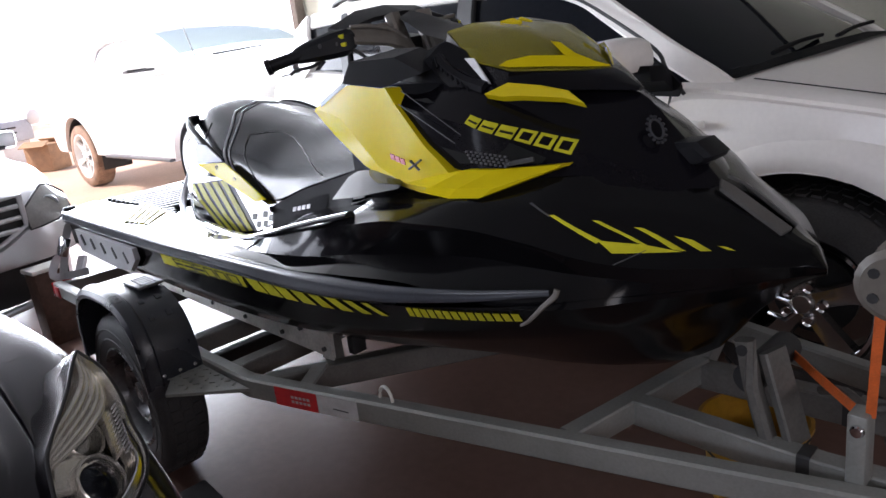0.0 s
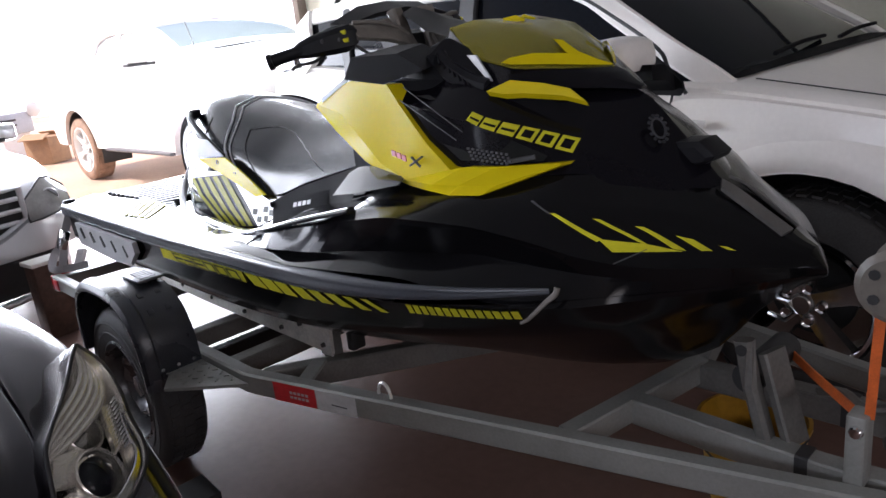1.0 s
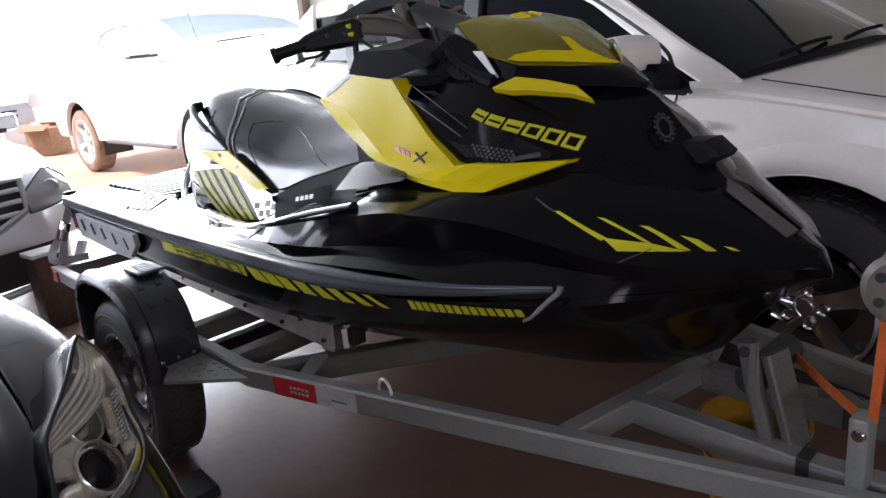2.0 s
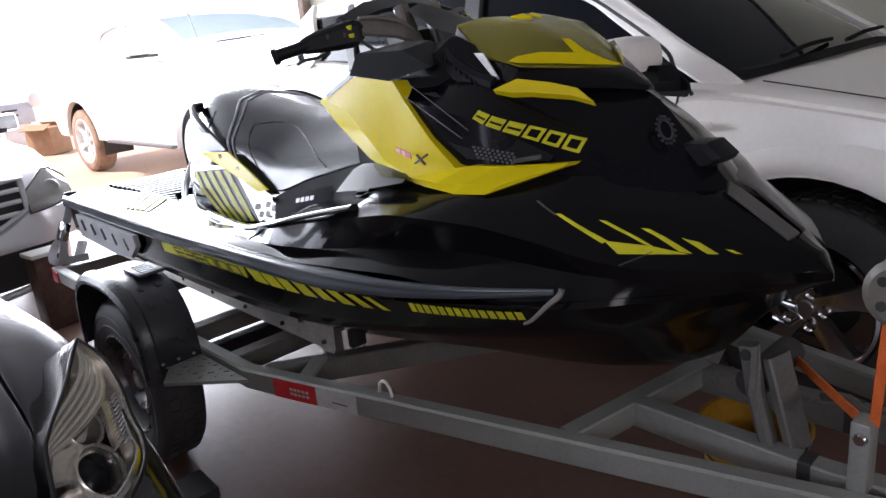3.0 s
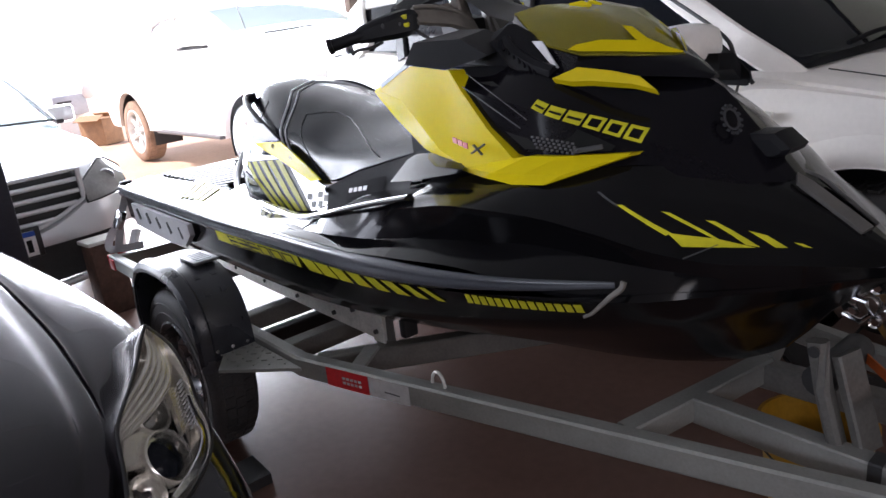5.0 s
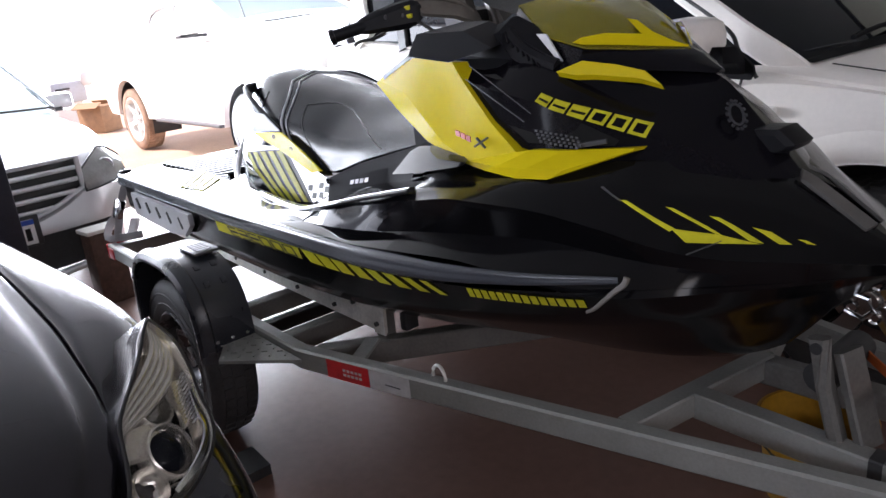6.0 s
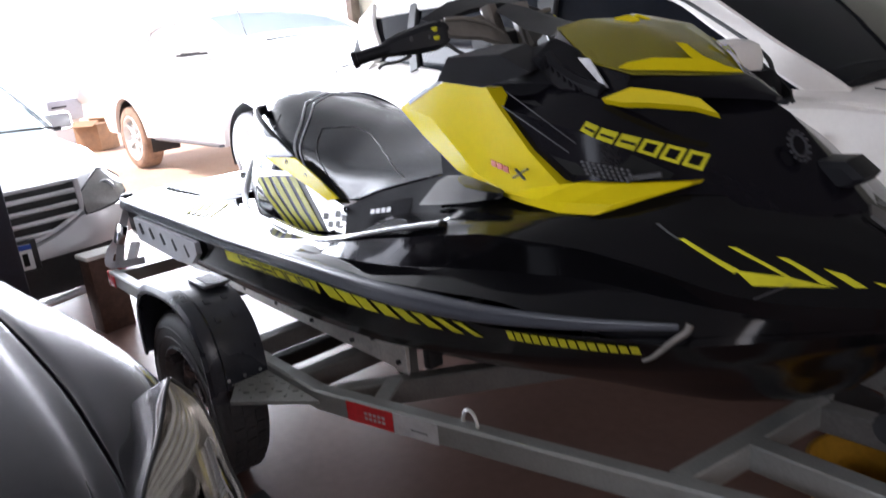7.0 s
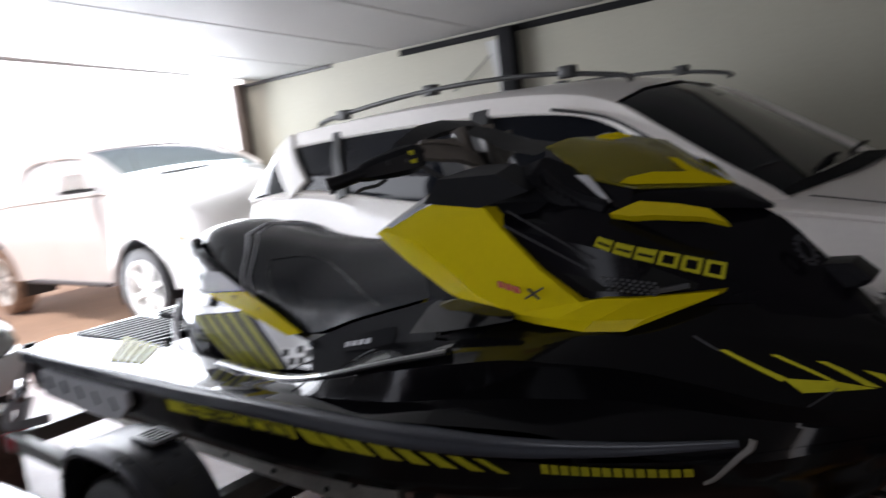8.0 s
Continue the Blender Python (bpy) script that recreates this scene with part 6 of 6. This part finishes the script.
part("windscreen_rubber", sweep([(1.00 + .03 * (1 - (y / .75) ** 2), y, .972 + .022 * (1 - (y / .75) ** 2)) for y in lin(-.75, .75, 13)], rect(0.016, 0.014, 0.003)), CARPLAST, sal, "dark rubber along the windscreen")
part("bumper_intake", loft([[(2.12, -.66, .41), (2.13, -.64, .22)], [(2.195, -.3, .41), (2.20, -.3, .215)], [(2.205, 0, .41), (2.215, 0, .215)], [(2.195, .3, .41), (2.20, .3, .215)], [(2.12, .66, .41), (2.13, .64, .22)]]), CARPLAST, sal, "dark bumper intake")
part("bumper_lip", sweep([(2.06, -.76, .34), (2.11, -.70, .26), (2.20, -.55, .215), (2.25, -.25, .195), (2.26, 0, .19), (2.25, .25, .195), (2.20, .55, .215), (2.11, .70, .26), (2.06, .76, .34)], rect(0.06, 0.03, 0.01)), CARSILVER, sal, "silver lower bumper lip")
part("plate_holder", box((2.258, -.015, .465), (0.02, .46, .16), None, 0.006), CARPLAST, sal, "black plate holder")
plt = part("number_plate", box((2.272, -.015, .462), (0.012, .40, .13), None, 0.003), PLATEW, sal, "white number plate")
part("plate_band", box((2.279, -.015, .514), (0.004, .40, .026)), PLATEB, plt, "blue band")
for k in range(7):
    part("plate_bar", box((2.279, -.175 + .054 * k, .450), (0.004, .026, .065)), DARKDECAL, plt)

# dark car whose bonnet and headlight stand beside the trailer
DARK_POSE = pose(0.114, -2.253, 0, 0, 0, 7)
dark = thing("dark_car", "dark grey car with a clear chrome headlight beside the trailer", "car", (0.114, -2.253, 0), 7)
# half sections of the wings and sides, from the sill up to the bonnet gap
WING = [(-1.6, .93, .35, .95, .70, .945, .90, .925, .99, .885, 1.050, .82, 1.110, .797, 1.125, .795, 1.10),
        (-0.5, .93, .35, .95, .70, .945, .88, .925, .965, .885, 1.020, .82, 1.075, .797, 1.088, .795, 1.06),
        (0.1, .93, .35, .95, .70, .945, .86, .925, .932, .885, .986, .82, 1.030, .797, 1.038, .795, 1.01),
        (0.5, .93, .35, .95, .68, .945, .83, .922, .925, .882, .970, .82, .998, .795, .999, .793, .97),
        (0.72, .93, .35, .947, .66, .943, .80, .924, .898, .884, .943, .82, .960, .790, .956, .788, .925),
        (0.90, .92, .35, .94, .62, .94, .745, .914, .812, .868, .868, .80, .906, .772, .913, .770, .885),
        (1.02, .895, .36, .922, .58, .924, .69, .895, .738, .835, .768, .77, .815, .748, .855, .746, .83),
        (1.12, .855, .37, .88, .55, .88, .665, .85, .705, .78, .722, .70, .745, .68, .775, .678, .75),
        (1.20, .79, .40, .82, .54, .82, .64, .79, .675, .71, .688, .62, .700, .59, .712, .588, .69),
        (1.27, .66, .42, .70, .54, .70, .61, .67, .642, .59, .655, .51, .662, .452, .665, .450, .65),
        (1.30, .40, .44, .42, .53, .42, .58, .40, .605, .36, .615, .31, .62, .27, .62, .268, .61)]
# half sections of the bonnet lid, from its rolled edge to the middle
LID = [(-0.72, 0.7925, 1.085, 0.7925, 1.106, 0.77, 1.118, 0.7, 1.146, 0.4, 1.185, 0, 1.195),
       (-0.5, 0.7925, 1.07, 0.7925, 1.092, 0.768, 1.105, 0.7, 1.131, 0.4, 1.17, 0, 1.18),
       (0.1, 0.7925, 1.02, 0.7925, 1.04, 0.768, 1.051, 0.7, 1.077, 0.4, 1.117, 0, 1.128),
       (0.5, 0.7905, 0.98, 0.7905, 0.999, 0.766, 1.008, 0.7, 1.031, 0.4, 1.068, 0, 1.08),
       (0.72, 0.7855, 0.935, 0.7855, 0.954, 0.76, 0.963, 0.69, 0.985, 0.4, 1.022, 0, 1.034),
       (0.9, 0.7675, 0.893, 0.7675, 0.91, 0.742, 0.919, 0.68, 0.94, 0.4, 0.976, 0, 0.989),
       (1.02, 0.745, 0.85, 0.745, 0.868, 0.718, 0.879, 0.66, 0.901, 0.38, 0.938, 0, 0.951),
       (1.12, 0.674, 0.7905, 0.674, 0.803, 0.646, 0.817, 0.59, 0.844, 0.35, 0.888, 0, 0.902),
       (1.2, 0.584, 0.722, 0.584, 0.745, 0.553, 0.7605, 0.5, 0.784, 0.3, 0.826, 0, 0.842),
       (1.26, 0.44, 0.67, 0.44, 0.688, 0.42, 0.701, 0.38, 0.724, 0.22, 0.76, 0, 0.775)]


def both_wings(table, xs, n):
    """Shell over the table's half sections, on both flanks."""
    bm = bmesh.new()
    for flank in (1, -1):
        add_loft(bm, [[(x, flank * h, z) for h, z in fine_half(s, n)] for x, s in zip(xs, sections(table, xs))])
    return bm


part("body", both_wings(WING, lin(-1.6, 1.30, 80), 6), CARBLACK, dark, "glossy dark grey wings and sides", 40)
part("nose", loft([[(1.30, h, .44 + .21 * v) for h in lin(-.42, .42, 9)] for v in (0, .5, 1)]), CARPLAST, dark, "dark grille between the lamps")
xs = lin(-0.72, 1.26, 60)
bm = loft([[(x, h, z) for h, z in fine_half(s, 6)] + [(x, -h, z) for h, z in fine_half(s, 6)[::-1][1:]] for x, s in zip(xs, sections(LID, xs))], caps=True)
part("bonnet", bm, CARBLACK, dark, "glossy dark grey bonnet with rolled edges", 50)
part("under_bonnet", loft([[(x, -.78 * k, z), (x, .78 * k, z)] for x, k, z in ((-0.72, 1, 1.08), (0.5, 1, .95), (0.9, .96, .86), (1.12, .80, .75), (1.24, .5, .64))]), CARPLAST, dark, "dark engine bay in the gaps")
for x, h, z in ((0.98, .845, .78), (1.16, .80, .70)):
    part("bumper_gap", sweep([(x - .07, h + .062, z - .02), (x, h + .055, z - .035), (x + .07, h + .02, z - .06)], circ(.003, 6)), CARPLAST, dark, "", 60)

LAMP_N = Vector((.66, .53, .54)).normalized()
LAMP_U = Vector((0, 0, 1)).cross(LAMP_N).normalized()
LAMP_V = LAMP_N.cross(LAMP_U)
LAMP_C = Vector((.965, -1.29, .86))
EDGE = smooth_line([(0.052, 0.104, 0), (0.066, 0.058, 0), (0.053, 0.008, 0), (0.029, -0.036, 0), (0.015, -0.073, 0), (-0.013, -0.099, 0), (-0.065, -0.115, 0), (-0.12, -0.120, 0), (-0.175, -0.112, 0),
                    (-0.205, -0.080, 0), (-0.180, -0.055, 0), (-0.158, -0.030, 0), (-0.127, 0.010, 0), (-0.096, 0.029, 0), (-0.049, 0.050, 0), (-0.011, 0.069, 0), (0.027, 0.092, 0), (0.052, 0.104, 0)], 3)[:-1]
TO_CAR = DARK_POSE.inverted()


def lamp_point(u, v, push):
    """A point over the lamp's face, u and v along it and push out of it."""
    return TO_CAR @ (LAMP_C + LAMP_U * u + LAMP_V * v + LAMP_N * push)


def lamp_shell(push, rise):
    mid = Vector((-0.06, -0.02, 0))
    return loft([[lamp_point(*(mid + (p - mid) * k)[:2], push + rise * (1 - k * k)) for p in EDGE] for k in (1.0, .96, .9, .8, .65, .5, .35, .2, .06, .001)], True)


def lamp_line(pts, push, n=4):
    return smooth_line([lamp_point(u, v, push if isinstance(push, float) else push[i]) for i, (u, v) in enumerate(pts)], n)


lens_bm = lamp_shell(0.020, 0.020)
ext = bmesh.ops.extrude_face_region(lens_bm, geom=lens_bm.faces[:])
bmesh.ops.translate(lens_bm, vec=(LAMP_N * -0.002), verts=[g for g in ext["geom"] if isinstance(g, bmesh.types.BMVert)])
lamp = part("headlight", lens_bm, LENS, dark, "clear plastic headlight lens", 60)
lamp.visible_shadow = False
part("lamp_housing", loft([[lamp_point(-0.06 + (p.x + 0.06) * k, -0.02 + (p.y + 0.02) * k, push) for p in EDGE] for k, push in ((.985, 0.018), (.95, 0.004), (.90, -0.016), (.80, -0.026), (.6, -0.030), (.3, -0.031), (.001, -0.031))], True), LAMPGREY, lamp, "silvery headlight housing", 50)
part("lamp_rim", sweep([lamp_point(p.x, p.y, 0.018) for p in EDGE + EDGE[:1]], circ(0.003, 8)), CARPLAST, dark, "black gap round the headlight", 60)
part("lamp_surround", loft([[lamp_point(-0.06 + (p.x + 0.06) * k, -0.02 + (p.y + 0.02) * k, push) for p in EDGE] for k, push in ((1.005, 0.019), (1.02, 0.012), (1.03, -0.004), (1.03, -0.05), (1.02, -0.12))], True), CARBLACK, dark, "dark body edge round the headlight", 60)
# chrome flutes that sweep across the upper lens
for k in range(5):
    q = k / 4
    a = [(0.042, 0.096), (0.030, 0.074), (0.012, 0.059), (-0.025, 0.045), (-0.078, 0.032), (-0.112, 0.020)]
    b = [(0.060, 0.060), (0.048, 0.034), (0.022, 0.014), (-0.022, 0.004), (-0.070, 0.000), (-0.122, 0.000)]
    line = lamp_line([(u0 + (u1 - u0) * q, v0 + (v1 - v0) * q) for (u0, v0), (u1, v1) in zip(a, b)], 0.016 - 0.003 * k)
    part("chrome_flute", sweep(line, [(x, y * .6) for x, y in circ(0.0052, 8)], up=TO_CAR.to_3x3() @ LAMP_N, scales=[0.55 + 0.45 * math.sin(math.pi * i / (len(line) - 1)) ** .6 for i in range(len(line))]), LAMPGREY, lamp, "silvered flute in the headlight", 60)
turn = Matrix((LAMP_U, LAMP_V, LAMP_N)).transposed().to_4x4()


def lamp_turned(bm, u, v, push, tilt=0.0):
    """Sets a lathed piece on the lamp's face."""
    bmesh.ops.transform(bm, matrix=TO_CAR @ Matrix.Translation(LAMP_C + LAMP_U * u + LAMP_V * v + LAMP_N * push) @ turn @ Matrix.Rotation(tilt, 4, "Y"), verts=bm.verts)
    return bm


# the deep main bowl, the dipped beam with its ring, and the small lamp beside them
for u, v, r, push, m, nm in ((-0.040, 0.000, .030, -0.010, LAMPBOWL, "dark main reflector"), (-0.076, -0.062, .036, -0.004, LAMPBOWL, "round projector with a bright ring"), (-0.140, -0.078, .026, -0.010, LAMPGREY, "small silvered reflector")):
    part("reflector_bowl", lamp_turned(lathe([(r, .0), (r * .9, -.012), (r * .6, -.018), (0, -.020)], "z", 28), u, v, push + 0.012), m, lamp, nm, 60)
    part("reflector_ring", lamp_turned(lathe([(r * 1.0, .010), (r * 1.06, .016), (r * 1.14, .014), (r * 1.16, .0), (r * 1.1, -.02)], "z", 28), u, v, push), LAMPGREY, lamp, "", 60)
    part("bulb", lamp_turned(lathe([(0, .018), (.006, .016), (.008, .006), (.009, -.008)], "z", 12), u, v, push - .004), LENS, lamp)
part("projector_glass", lamp_turned(lathe([(0, .014), (.018, .011), (.030, .002)], "z", 24), -0.076, -0.062, 0.0), CARGLASS, lamp, "smoked projector glass", 60)
# facetted inner panels between the bowls
for pts in ([(-0.108, 0.004), (-0.066, -0.010), (-0.058, -0.036), (-0.106, -0.050), (-0.150, -0.030)], [(0.040, 0.006), (0.020, 0.016), (-0.004, -0.026), (-0.024, -0.060), (0.006, -0.056)], [(-0.110, -0.098), (-0.050, -0.100), (-0.036, -0.090), (-0.10, -0.104)]):
    bm = bmesh.new()
    mid = sum((Vector(p) for p in pts), Vector((0, 0))) / len(pts)
    rim = [bm.verts.new(lamp_point(u, v, -0.006)) for u, v in pts]
    low = [bm.verts.new(lamp_point(*(mid + (Vector(p) - mid) * .82), 0.001)) for p in pts]
    for i in range(len(pts)):
        bm.faces.new((rim[i], rim[(i + 1) % len(pts)], low[(i + 1) % len(pts)], low[i]))
    bm.faces.new(low)
    part("inner_panel", bm, LAMPGREY, lamp, "", 20)
for k in range(12):
    t = k / 11
    part("lens_rib", box(lamp_point(0.040 - 0.040 * t, 0.004 - 0.062 * t, 0.006), (0.014, 0.0022, 0.004), TO_CAR.to_3x3().to_4x4() @ turn @ Matrix.Rotation(radians(12), 4, "Z"), 0.0008), SILVER, lamp)
part("lamp_band", sweep(lamp_line([(0.030, -0.020), (0.012, -0.054), (0.004, -0.078), (-0.024, -0.095), (-0.070, -0.104), (-0.121, -0.106)], 0.010), rect(0.016, 0.006, 0.002), up=TO_CAR.to_3x3() @ LAMP_N, scales=[.5 + .5 * math.sin(math.pi * i / 20) for i in range(21)]), CHROME, lamp, "bright chrome band")
car_wheel(dark, 0.18, .83, .345, .22, 1, RIM, 5)
car_wheel(dark, 0.18, -.83, .345, .22, -1, RIM, 5)
ROWD = [(-1.6, .84, 1.14, .72, 1.55, 1.62), (-1.3, .85, 1.13, .72, 1.52, 1.59), (-0.95, .85, 1.12, .76, 1.34, 1.40), (-0.6, .83, 1.11, .80, 1.15, 1.20)]
greenhouse(dark, ROWD, CARGLASS, CARBLACK, -1.6, -1.28, [([(-0.68, .83, 1.16), (-1.0, .79, 1.33), (-1.35, .73, 1.52)], .08, CARBLACK, "pillar")], "dark tinted windscreen")
part("tail_body", loft([[(-1.6, h, z) for h, z in ((.93, .35), (.94, .7), (.87, 1.12), (.74, 1.54), (0, 1.63), (-.74, 1.54), (-.87, 1.12), (-.94, .7), (-.93, .35))], [(-2.1, h, z) for h, z in ((.90, .38), (.92, .7), (.85, 1.12), (.71, 1.51), (0, 1.60), (-.71, 1.51), (-.85, 1.12), (-.92, .7), (-.90, .38))], [(-2.3, h, z) for h, z in ((.80, .42), (.82, .7), (.76, 1.05), (.62, 1.35), (0, 1.44), (-.62, 1.35), (-.76, 1.05), (-.82, .7), (-.80, .42))]], False, True), CARBLACK, dark)
car_wheel(dark, -1.8, .83, .345, .22, 1, RIM, 5)
car_wheel(dark, -1.8, -.83, .345, .22, -1, RIM, 5)
